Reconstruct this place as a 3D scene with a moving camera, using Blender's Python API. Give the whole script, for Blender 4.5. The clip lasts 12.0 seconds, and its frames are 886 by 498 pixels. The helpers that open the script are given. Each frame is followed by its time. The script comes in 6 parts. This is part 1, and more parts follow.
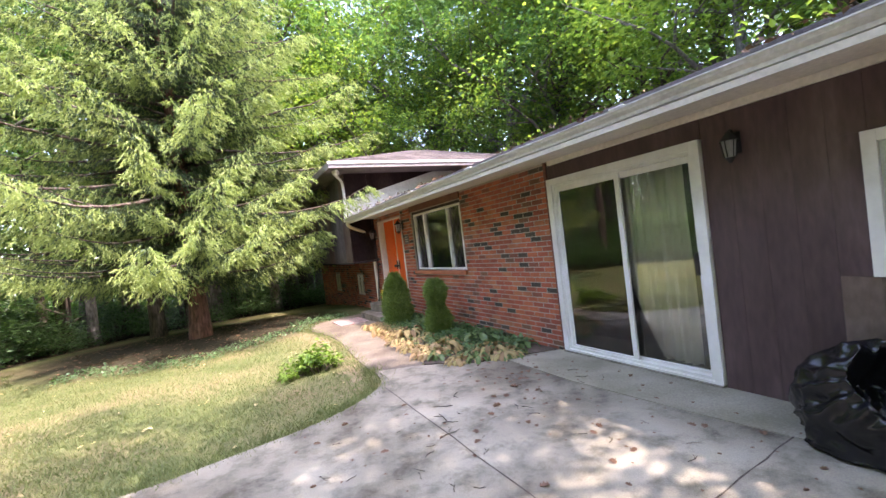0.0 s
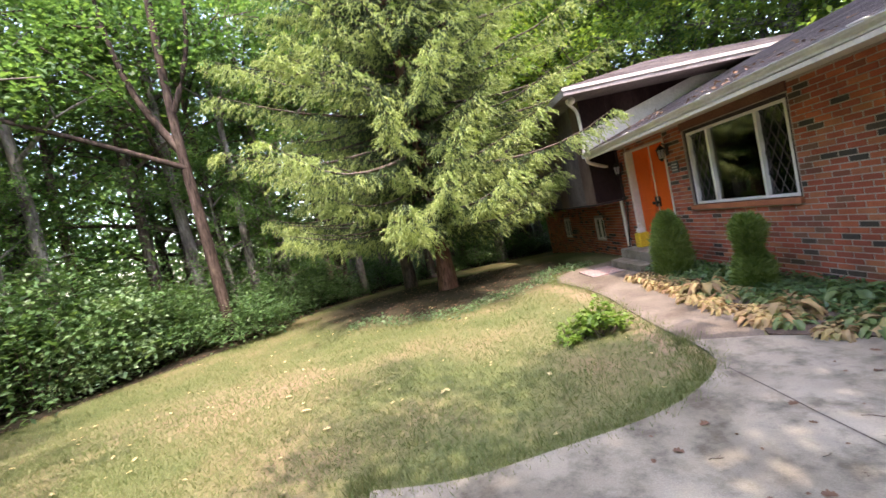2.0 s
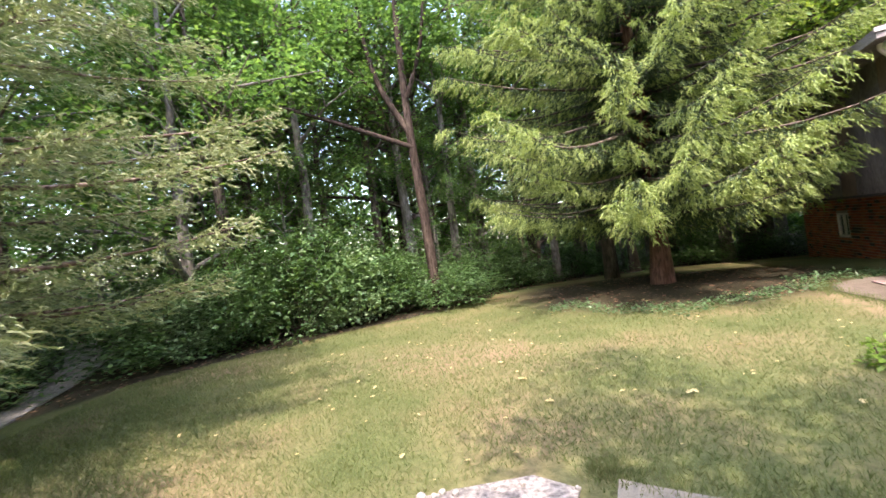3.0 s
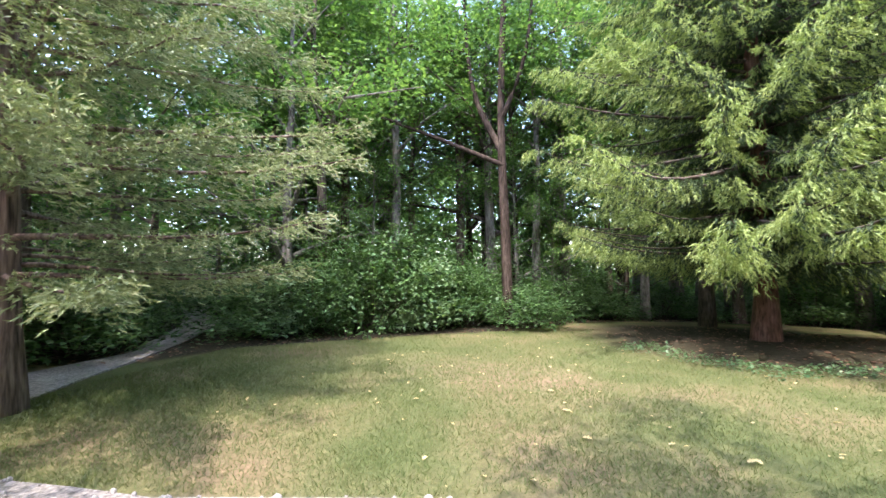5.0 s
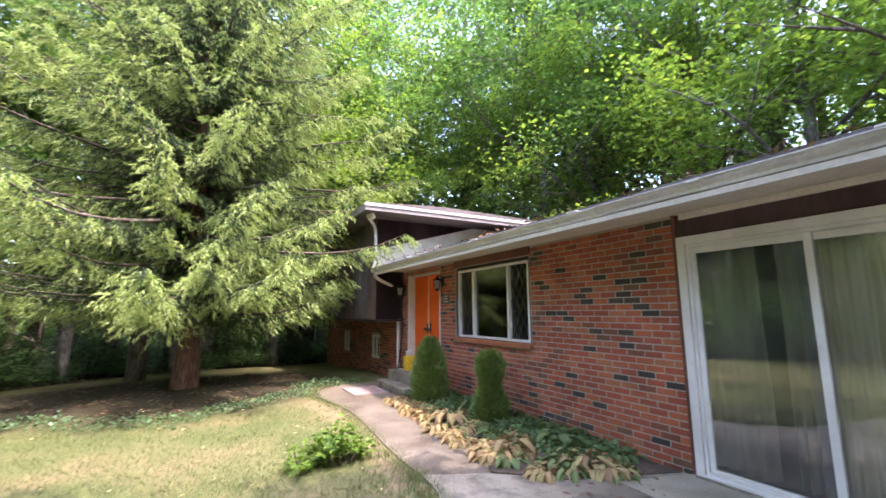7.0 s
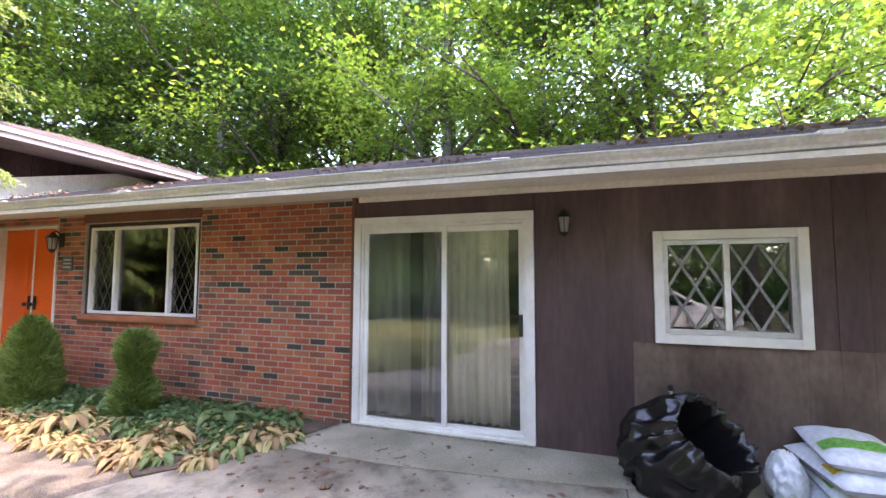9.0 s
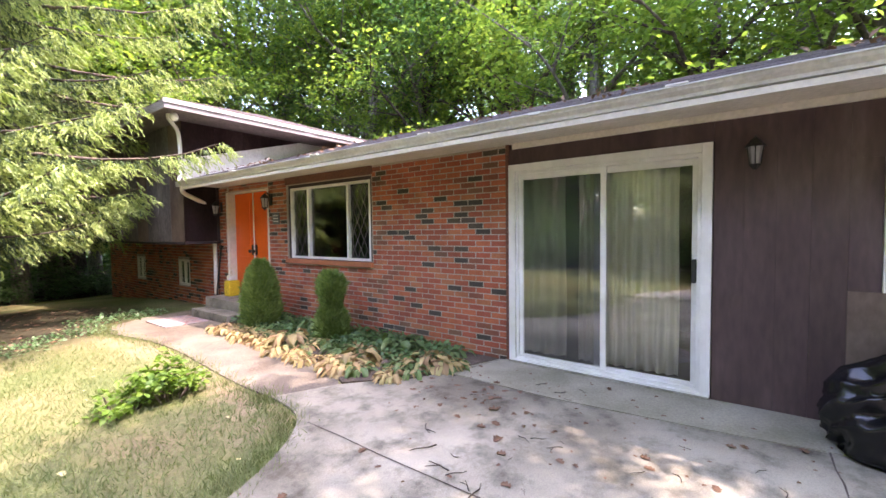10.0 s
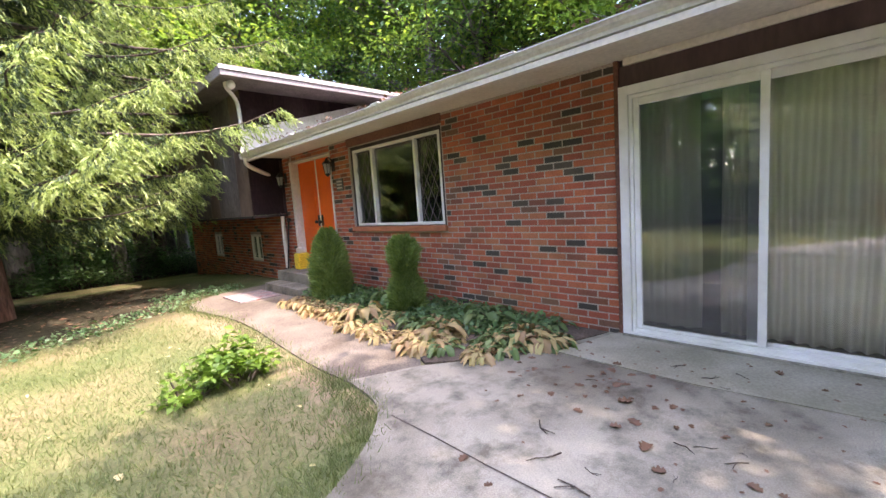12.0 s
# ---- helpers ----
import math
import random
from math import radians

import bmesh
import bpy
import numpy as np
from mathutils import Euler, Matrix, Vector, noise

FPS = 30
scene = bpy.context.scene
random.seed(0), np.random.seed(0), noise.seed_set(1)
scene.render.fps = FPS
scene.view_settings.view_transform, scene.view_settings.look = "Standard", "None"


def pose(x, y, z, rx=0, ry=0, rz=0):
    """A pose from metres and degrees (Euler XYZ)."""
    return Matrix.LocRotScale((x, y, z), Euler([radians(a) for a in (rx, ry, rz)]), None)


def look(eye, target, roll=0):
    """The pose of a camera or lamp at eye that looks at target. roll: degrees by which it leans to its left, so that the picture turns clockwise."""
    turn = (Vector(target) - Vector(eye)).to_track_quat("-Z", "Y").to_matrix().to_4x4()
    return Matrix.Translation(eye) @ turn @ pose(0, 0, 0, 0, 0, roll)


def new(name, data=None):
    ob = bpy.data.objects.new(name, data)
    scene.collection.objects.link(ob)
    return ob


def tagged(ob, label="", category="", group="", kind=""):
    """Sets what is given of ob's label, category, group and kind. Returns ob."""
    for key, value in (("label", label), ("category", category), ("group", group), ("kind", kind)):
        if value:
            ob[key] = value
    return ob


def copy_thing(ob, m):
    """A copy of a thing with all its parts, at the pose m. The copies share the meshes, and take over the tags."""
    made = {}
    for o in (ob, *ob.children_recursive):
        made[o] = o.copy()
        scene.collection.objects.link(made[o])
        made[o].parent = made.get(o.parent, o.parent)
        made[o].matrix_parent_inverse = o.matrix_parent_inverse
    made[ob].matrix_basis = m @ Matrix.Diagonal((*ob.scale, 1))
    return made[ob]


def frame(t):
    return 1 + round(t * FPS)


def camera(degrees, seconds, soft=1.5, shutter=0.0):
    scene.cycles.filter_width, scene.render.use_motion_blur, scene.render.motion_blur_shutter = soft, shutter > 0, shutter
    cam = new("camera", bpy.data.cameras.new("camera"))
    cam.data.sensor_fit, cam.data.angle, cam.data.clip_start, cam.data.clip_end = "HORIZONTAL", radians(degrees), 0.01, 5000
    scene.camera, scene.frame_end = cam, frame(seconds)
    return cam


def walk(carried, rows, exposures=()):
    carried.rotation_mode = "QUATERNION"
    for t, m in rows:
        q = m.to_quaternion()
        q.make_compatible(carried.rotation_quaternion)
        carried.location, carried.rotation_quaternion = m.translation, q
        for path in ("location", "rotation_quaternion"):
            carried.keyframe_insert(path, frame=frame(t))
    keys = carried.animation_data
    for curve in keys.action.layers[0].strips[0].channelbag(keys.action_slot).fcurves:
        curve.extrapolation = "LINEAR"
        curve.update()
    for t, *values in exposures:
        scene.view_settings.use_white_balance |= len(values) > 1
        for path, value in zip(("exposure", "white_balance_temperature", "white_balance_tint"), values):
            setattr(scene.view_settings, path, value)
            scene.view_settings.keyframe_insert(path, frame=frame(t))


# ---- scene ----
cam = camera(93.6, 12.0, shutter=0.12)
PATH = [
    (0, (-0.065, 0.045, 1.489), (0.885, 1.805, 1.457), -6.9),
    (0.5, (-0.17, 0.42, 1.53), (0.694, 2.224, 1.481), -8.2),
    (1, (-0.292, 0.766, 1.524), (0.404, 2.638, 1.424), -10.0),
    (1.5, (-0.366, 1.085, 1.553), (0.002, 3.047, 1.435), -11.7),
    (2, (-0.632, 1.292, 1.562), (-0.623, 3.288, 1.442), -12.4),
    (2.5, (-0.899, 1.449, 1.522), (-1.342, 3.397, 1.427), -11.3),
    (3, (-1.176, 1.422, 1.425), (-2.002, 3.243, 1.411), -8.2),
    (3.2, (-1.211, 1.418, 1.406), (-2.172, 3.171, 1.423), -6.5),
    (4.0, (-1.06, 1.44, 1.382), (-2.37, 2.95, 1.45), -3.0),
    (4.8, (-0.88, 1.48, 1.372), (-2.132, 3.037, 1.462), -0.3),
    (5, (-0.871, 1.482, 1.372), (-2.055, 3.091, 1.466), -0.6),
    (5.5, (-0.81, 1.474, 1.365), (-1.669, 3.277, 1.47), -1.6),
    (6, (-0.691, 1.479, 1.371), (-0.995, 3.452, 1.506), -1.4),
    (6.5, (-0.501, 1.479, 1.422), (-0.148, 3.436, 1.626), -0.7),
    (7, (-0.249, 1.586, 1.416), (0.707, 3.317, 1.713), -0.4),
    (7.5, (-0.087, 1.668, 1.454), (1.359, 3.007, 1.79), -0.5),
    (7.7, (-0.074, 1.669, 1.45), (1.517, 2.833, 1.788), -0.4),
    (8.5, (-0.19, 1.69, 1.47), (1.72, 2.28, 1.66), -0.3),
    (9.3, (-0.345, 1.717, 1.484), (1.521, 2.437, 1.518), -0.2),
    (9.5, (-0.386, 1.758, 1.464), (1.408, 2.643, 1.445), -0.4),
    (10, (-0.462, 1.81, 1.396), (1.139, 3.006, 1.31), -0.7),
    (10.5, (-0.472, 1.838, 1.383), (1.012, 3.171, 1.248), -1.6),
    (11, (-0.422, 1.924, 1.355), (1.015, 3.301, 1.163), -2.7),
    (11.5, (-0.166, 2.135, 1.288), (1.218, 3.562, 1.066), -3.7),
    (12, (-0.045, 2.465, 1.251), (1.348, 3.883, 1.028), -4.1),
]
LIGHTNESS = [(0, 3.95, 7050, 30), (2.5, 3.45, 7300, 27), (5, 3.4, 6550, 22), (6.5, 3.6, 6900, 27), (7.6, 3.95, 6850, 32), (9.5, 4.25, 7250, 34), (12, 3.98, 7100, 31)]
walk(cam, [(t, look(eye, target, roll)) for t, eye, target, roll in PATH], LIGHTNESS)

# ---- light ----
SUN_WAY = Vector((0.13, -0.43, 0.89)).normalized()
world = bpy.data.worlds.new("world")
scene.world = world
world.use_nodes = True
sky = world.node_tree.nodes.new("ShaderNodeTexSky")
sky.sky_type, sky.sun_disc = "NISHITA", False
sky.sun_elevation = math.asin(SUN_WAY.z)
sky.sun_rotation = math.atan2(SUN_WAY.x, SUN_WAY.y)
sky.air_density, sky.dust_density, sky.ozone_density = 1.0, 1.5, 1.0
back = world.node_tree.nodes["Background"]
world.node_tree.links.new(sky.outputs[0], back.inputs[0])
back.inputs[1].default_value = 0.15
sun = new("sun", bpy.data.lights.new("sun", "SUN"))
sun.data.energy, sun.data.angle, sun.data.color = 0.85, radians(0.6), (1.0, 0.95, 0.86)
sun.matrix_world = look((0, 0, 30), Vector((0, 0, 30)) - SUN_WAY)


# ---- materials ----
def material(name):
    m = bpy.data.materials.new(name)
    m.use_nodes = True
    return m, m.node_tree.nodes, m.node_tree.links, m.node_tree.nodes["Principled BSDF"]


def ramp(nodes, stops, constant=False):
    r = nodes.new("ShaderNodeValToRGB")
    if constant:
        r.color_ramp.interpolation = "CONSTANT"
    while len(r.color_ramp.elements) < len(stops):
        r.color_ramp.elements.new(0.5)
    for e, (p, c) in zip(r.color_ramp.elements, stops):
        e.position, e.color = p, (*c, 1)
    return r


def noise_node(nodes, links, scale, detail=4, stretch=(1, 1, 1), rough=0.55):
    co = nodes.new("ShaderNodeNewGeometry")
    mp = nodes.new("ShaderNodeMapping")
    mp.inputs["Scale"].default_value = stretch
    n = nodes.new("ShaderNodeTexNoise")
    n.inputs["Scale"].default_value, n.inputs["Detail"].default_value = scale, detail
    n.inputs["Roughness"].default_value = rough
    links.new(co.outputs["Position"], mp.inputs[0])
    links.new(mp.outputs[0], n.inputs["Vector"])
    return n


def mixed(nodes, links, fac, a, b, blend="MIX"):
    m = nodes.new("ShaderNodeMix")
    m.data_type, m.blend_type = "RGBA", blend
    for sock, v in ((m.inputs[0], fac), (m.inputs[6], a), (m.inputs[7], b)):
        if isinstance(v, (int, float)):
            sock.default_value = v
        elif isinstance(v, tuple):
            sock.default_value = (*v, 1)
        else:
            links.new(v, sock)
    return m.outputs[2]


def bumped(nodes, links, bsdf, height, strength=0.3, distance=0.01):
    b = nodes.new("ShaderNodeBump")
    b.inputs["Strength"].default_value, b.inputs["Distance"].default_value = strength, distance
    links.new(height, b.inputs["Height"])
    links.new(b.outputs[0], bsdf.inputs["Normal"])


def surface(name, colors, rough=0.7, coarse=1.5, fine=40, bump=0.2, metallic=0.0, stretch=(1, 1, 1), amount=0.5, spec=0.4):
    """A two-scale surface: a coarse blend of colours under a fine grain."""
    m, nodes, links, p = material(name)
    big = noise_node(nodes, links, coarse, 5, stretch)
    stops = [(0.3 + 0.4 * i / max(1, len(colors) - 1), c) for i, c in enumerate(colors)]
    col = ramp(nodes, stops)
    links.new(big.outputs[0], col.inputs[0])
    small = noise_node(nodes, links, fine, 4, stretch)
    grain = ramp(nodes, [(0.3, (1 - amount,) * 3), (0.7, (1 + amount * 0.3,) * 3)])
    links.new(small.outputs[0], grain.inputs[0])
    links.new(mixed(nodes, links, 1.0, col.outputs[0], grain.outputs[0], "MULTIPLY"), p.inputs["Base Color"])
    p.inputs["Roughness"].default_value, p.inputs["Metallic"].default_value = rough, metallic
    p.inputs["Specular IOR Level"].default_value = spec
    if bump:
        bumped(nodes, links, p, small.outputs[0], bump)
    return m


def leafy(name, colors, translucent=0.35, rough=0.5, glow=(1.15, 1.2, 0.6), patch=0.35):
    """Foliage: colour from leaf to leaf and from clump to clump, with light passing through."""
    m, nodes, links, p = material(name)
    geo = nodes.new("ShaderNodeNewGeometry")
    col = ramp(nodes, [(i / (len(colors) - 1), c) for i, c in enumerate(colors)])
    big = noise_node(nodes, links, 0.7, 3)
    add = nodes.new("ShaderNodeMix")
    add.inputs[0].default_value = patch
    links.new(geo.outputs["Random Per Island"], add.inputs[2])
    links.new(big.outputs[0], add.inputs[3])
    links.new(add.outputs[0], col.inputs[0])
    links.new(col.outputs[0], p.inputs["Base Color"])
    p.inputs["Roughness"].default_value = rough
    p.inputs["Specular IOR Level"].default_value = 0.35
    t = nodes.new("ShaderNodeBsdfTranslucent")
    links.new(mixed(nodes, links, 1.0, col.outputs[0], glow, "MULTIPLY"), t.inputs[0])
    mx = nodes.new("ShaderNodeMixShader")
    mx.inputs[0].default_value = translucent
    links.new(p.outputs[0], mx.inputs[1])
    links.new(t.outputs[0], mx.inputs[2])
    links.new(mx.outputs[0], nodes["Material Output"].inputs[0])
    return m


def brick_material(name, per_object):
    m, nodes, links, p = material(name)
    if per_object:
        rnd = nodes.new("ShaderNodeObjectInfo").outputs["Random"]
    else:
        rnd = nodes.new("ShaderNodeNewGeometry").outputs["Random Per Island"]
    col = ramp(nodes, [(0.0, (0.38, 0.092, 0.045)), (0.22, (0.45, 0.125, 0.054)), (0.42, (0.33, 0.082, 0.043)), (0.6, (0.42, 0.145, 0.066)),
                       (0.76, (0.23, 0.075, 0.042)), (0.86, (0.19, 0.09, 0.05)), (0.91, (0.05, 0.042, 0.032)), (0.96, (0.075, 0.056, 0.04))], True)
    links.new(rnd, col.inputs[0])
    n = noise_node(nodes, links, 3, 5)
    st = ramp(nodes, [(0.3, (0.72, 0.7, 0.68)), (0.7, (1.15, 1.12, 1.1))])
    links.new(n.outputs[0], st.inputs[0])
    f = noise_node(nodes, links, 90, 4)
    gr = ramp(nodes, [(0.3, (0.7, 0.7, 0.7)), (0.7, (1.12, 1.12, 1.12))])
    links.new(f.outputs[0], gr.inputs[0])
    c1 = mixed(nodes, links, 1.0, col.outputs[0], st.outputs[0], "MULTIPLY")
    links.new(mixed(nodes, links, 1.0, c1, gr.outputs[0], "MULTIPLY"), p.inputs["Base Color"])
    p.inputs["Roughness"].default_value = 0.85
    bumped(nodes, links, p, f.outputs[0], 0.35)
    return m


def glass_material(name, tint=(0.97, 0.985, 0.975)):
    m, nodes, links, p = material(name)
    t = nodes.new("ShaderNodeBsdfTransparent")
    t.inputs[0].default_value = (*tint, 1)
    g = nodes.new("ShaderNodeBsdfGlossy")
    g.inputs["Roughness"].default_value = 0.0
    f = nodes.new("ShaderNodeFresnel")
    f.inputs[0].default_value = 1.6
    a = nodes.new("ShaderNodeMath")
    a.operation, a.use_clamp = "MULTIPLY_ADD", True
    a.inputs[1].default_value, a.inputs[2].default_value = 1.5, 0.06
    links.new(f.outputs[0], a.inputs[0])
    mx = nodes.new("ShaderNodeMixShader")
    links.new(a.outputs[0], mx.inputs[0])
    links.new(t.outputs[0], mx.inputs[1])
    links.new(g.outputs[0], mx.inputs[2])
    links.new(mx.outputs[0], nodes["Material Output"].inputs[0])
    return m


def ground_material():
    """Dry summer lawn with bare and straw patches, turning to leaf litter darkened for shade under the trees."""
    m, nodes, links, p = material("lawn_soil")
    a = noise_node(nodes, links, 0.55, 6)
    grass = ramp(nodes, [(0.34, (0.078, 0.106, 0.04)), (0.45, (0.115, 0.132, 0.058)), (0.55, (0.165, 0.155, 0.08)), (0.68, (0.215, 0.165, 0.105))])
    links.new(a.outputs[0], grass.inputs[0])
    b = noise_node(nodes, links, 22, 6, rough=0.7)
    gr = ramp(nodes, [(0.3, (0.55, 0.6, 0.5)), (0.7, (1.25, 1.2, 1.15))])
    links.new(b.outputs[0], gr.inputs[0])
    lawn = mixed(nodes, links, 1.0, grass.outputs[0], gr.outputs[0], "MULTIPLY")
    c = noise_node(nodes, links, 14, 5)
    # Litter browns are lowered to carry the shade beneath the trees.
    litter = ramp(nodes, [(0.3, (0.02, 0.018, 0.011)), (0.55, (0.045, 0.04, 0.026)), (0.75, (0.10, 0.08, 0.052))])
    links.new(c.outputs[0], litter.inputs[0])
    at = nodes.new("ShaderNodeAttribute")
    at.attribute_name = "litter"
    bare = nodes.new("ShaderNodeAttribute")
    bare.attribute_name = "bare"
    patchy = nodes.new("ShaderNodeMath")
    patchy.operation = "MULTIPLY"
    ragged = ramp(nodes, [(0.38, (0, 0, 0)), (0.58, (0.85, 0.85, 0.85))])
    links.new(noise_node(nodes, links, 5, 6, rough=0.7).outputs[0], ragged.inputs[0])
    links.new(bare.outputs["Fac"], patchy.inputs[0])
    links.new(ragged.outputs[0], patchy.inputs[1])
    lawn = mixed(nodes, links, patchy.outputs[0], lawn, (0.27, 0.19, 0.13))
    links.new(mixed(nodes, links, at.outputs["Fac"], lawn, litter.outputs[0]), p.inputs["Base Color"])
    p.inputs["Roughness"].default_value = 0.95
    p.inputs["Specular IOR Level"].default_value = 0.1
    bumped(nodes, links, p, b.outputs[0], 0.6, 0.02)
    return m


def concrete_material():
    m, nodes, links, p = material("weathered_concrete")
    a = noise_node(nodes, links, 0.9, 6)
    base = ramp(nodes, [(0.34, (0.145, 0.13, 0.098)), (0.5, (0.25, 0.23, 0.18)), (0.66, (0.33, 0.305, 0.245))])
    links.new(a.outputs[0], base.inputs[0])
    s = noise_node(nodes, links, 3.5, 8, rough=0.7)
    st = ramp(nodes, [(0.34, (0.45, 0.45, 0.43)), (0.52, (1.0, 1.0, 1.0)), (0.75, (1.1, 1.08, 1.05))])
    links.new(s.outputs[0], st.inputs[0])
    f = noise_node(nodes, links, 130, 3)
    gr = ramp(nodes, [(0.3, (0.75, 0.75, 0.75)), (0.7, (1.1, 1.1, 1.1))])
    links.new(f.outputs[0], gr.inputs[0])
    c = mixed(nodes, links, 1.0, base.outputs[0], st.outputs[0], "MULTIPLY")
    links.new(mixed(nodes, links, 1.0, c, gr.outputs[0], "MULTIPLY"), p.inputs["Base Color"])
    p.inputs["Roughness"].default_value = 0.9
    p.inputs["Specular IOR Level"].default_value = 0.2
    bumped(nodes, links, p, f.outputs[0], 0.3, 0.006)
    return m


M_GROUND = ground_material()
M_CONCRETE = concrete_material()
# Browner and darker than the patio concrete.
M_WALK = surface("brown_concrete", [(0.09, 0.07, 0.05), (0.155, 0.13, 0.10), (0.22, 0.19, 0.15)], 0.9, 1.6, 70, 0.3)
M_MOSSY = surface("algae_stained_concrete", [(0.15, 0.14, 0.092), (0.24, 0.222, 0.162), (0.32, 0.295, 0.23)], 0.9, 1.4, 60, 0.1, amount=0.25)
M_SOIL = surface("dry_bed_soil", [(0.05, 0.036, 0.026), (0.09, 0.066, 0.048), (0.14, 0.105, 0.078)], 0.95, 6, 50, 0.6)
M_GRAVEL = surface("pale_gravel", [(0.192, 0.176, 0.160), (0.320, 0.296, 0.272), (0.416, 0.384, 0.352)], 0.95, 1.2, 30, 0.9, amount=0.7)
M_STONE = surface("gravel_stone", [(0.3, 0.28, 0.26), (0.5, 0.47, 0.44)], 0.9, 20, 90, 0.3)
M_BRICK = brick_material("red_brick", True)
M_BRICK_FAR = brick_material("red_brick_run", False)
M_MORTAR = surface("mortar", [(0.36, 0.30, 0.245), (0.47, 0.40, 0.33)], 0.95, 3, 80, 0.4)
M_SIDING = surface("dark_stained_plywood", [(0.058, 0.033, 0.031), (0.085, 0.050, 0.047), (0.15, 0.10, 0.09)], 0.65, 1.1, 14, 0.06, stretch=(1, 1.8, 0.45), amount=0.25)
# Siding colours darkened to hold the deep shade under the wing's eave.
M_SIDING_SHADED = surface("shaded_wing_plywood", [(0.016, 0.009, 0.009), (0.026, 0.015, 0.015), (0.042, 0.027, 0.027)], 0.85, 2.2, 30, 0.1, stretch=(1, 5, 0.35), amount=0.35, spec=0.1)
M_SIDING_WORN = surface("faded_plywood", [(0.085, 0.052, 0.040), (0.15, 0.102, 0.078), (0.22, 0.158, 0.12)], 0.85, 1.3, 14, 0.08, stretch=(1, 1.5, 0.8), amount=0.25)
M_DARK_BOARD = surface("brown_board", [(0.03, 0.02, 0.02), (0.05, 0.035, 0.034)], 0.8, 3, 40, 0.3)
M_PANEL = surface("weathered_grey_panel", [(0.10, 0.085, 0.08), (0.19, 0.165, 0.155)], 0.85, 2, 30, 0.3, stretch=(1, 1, 0.4))
M_TRIM = surface("aged_white_paint", [(0.62, 0.59, 0.53), (0.76, 0.74, 0.69)], 0.5, 3, 15, 0.03, amount=0.06)
M_SOFFIT = surface("cream_soffit_paint", [(0.60, 0.54, 0.45), (0.72, 0.66, 0.56)], 0.6, 1.5, 30, 0.1, amount=0.15)
M_GUTTER = surface("grey_white_gutter", [(0.50, 0.49, 0.46), (0.66, 0.65, 0.61)], 0.4, 2.5, 30, 0.08, amount=0.2)
M_FASCIA = surface("grey_weathered_fascia", [(0.22, 0.20, 0.20), (0.34, 0.31, 0.31)], 0.7, 3, 40, 0.2)
M_ALU = surface("dull_aluminium", [(0.5, 0.5, 0.5), (0.62, 0.62, 0.62)], 0.4, 5, 60, 0.05, metallic=0.8, amount=0.15)
M_SHINGLE = surface("worn_asphalt_shingle", [(0.10, 0.085, 0.085), (0.17, 0.15, 0.15), (0.24, 0.21, 0.20)], 0.95, 2, 60, 0.5)
M_ORANGE = surface("orange_door_paint", [(0.74, 0.105, 0.012), (0.82, 0.135, 0.018)], 0.45, 2, 50, 0.08, amount=0.15)
M_BLACK = surface("black_iron", [(0.012, 0.012, 0.012), (0.03, 0.028, 0.026)], 0.5, 8, 60, 0.1)
M_PLASTIC_BAG, _n, _l, _p = material("black_bag_film")
_p.inputs["Base Color"].default_value = (0.006, 0.006, 0.007, 1)
_p.inputs["Roughness"].default_value = 0.27
_w = noise_node(_n, _l, 26, 3)
bumped(_n, _l, _p, _w.outputs[0], 0.3, 0.006)
M_SACK = surface("white_sack", [(0.62, 0.65, 0.68), (0.78, 0.8, 0.82)], 0.4, 6, 30, 0.25, amount=0.2)
M_GREEN_PRINT = surface("green_print", [(0.12, 0.40, 0.07), (0.2, 0.5, 0.1)], 0.4, 6, 40, 0.1)
M_YELLOW = surface("yellow_plastic", [(0.75, 0.48, 0.03), (0.85, 0.58, 0.05)], 0.45, 5, 50, 0.05)
M_CURTAIN = surface("cream_curtain", [(0.713, 0.655, 0.506), (0.851, 0.793, 0.632)], 0.9, 3, 120, 0.15, amount=0.12)
M_TEAL = surface("teal_curtain", [(0.04, 0.09, 0.09), (0.07, 0.13, 0.13)], 0.9, 4, 80, 0.1)
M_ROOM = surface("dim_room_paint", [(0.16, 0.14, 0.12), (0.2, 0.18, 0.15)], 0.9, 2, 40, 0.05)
M_GLASS = glass_material("window_glass")
M_SCREEN, _n, _l, _p = material("insect_mesh")
_p.inputs["Base Color"].default_value = (0.055, 0.058, 0.06, 1)
_p.inputs["Roughness"].default_value = 0.6
_p.inputs["Alpha"].default_value = 0.25
M_LATTICE = surface("grey_lattice_strip", [(0.20, 0.20, 0.19), (0.28, 0.28, 0.26)], 0.6, 6, 60, 0.05)
M_LEAD = surface("white_lattice", [(0.45, 0.43, 0.38), (0.55, 0.53, 0.47)], 0.5, 6, 60, 0.05)
M_LAMP_GLASS, _n, _l, _p = material("frosted_lamp_glass")
_p.inputs["Base Color"].default_value = (0.4, 0.4, 0.39, 1)
_p.inputs["Roughness"].default_value = 0.3
_p.inputs["Transmission Weight"].default_value = 0.4
M_RUG = surface("faded_red_mat", [(0.30, 0.10, 0.10), (0.34, 0.28, 0.26), (0.14, 0.12, 0.14)], 0.95, 9, 90, 0.4)
M_BARK = surface("grey_brown_bark", [(0.07, 0.052, 0.04), (0.13, 0.10, 0.08), (0.2, 0.165, 0.135)], 0.95, 4, 22, 1.0, stretch=(1, 1, 0.2), amount=0.7)
M_BARK_DARK = surface("dark_furrowed_bark", [(0.035, 0.026, 0.021), (0.07, 0.052, 0.042), (0.115, 0.088, 0.07)], 0.95, 4, 22, 1.0, stretch=(1, 1, 0.2), amount=0.7, spec=0.15)
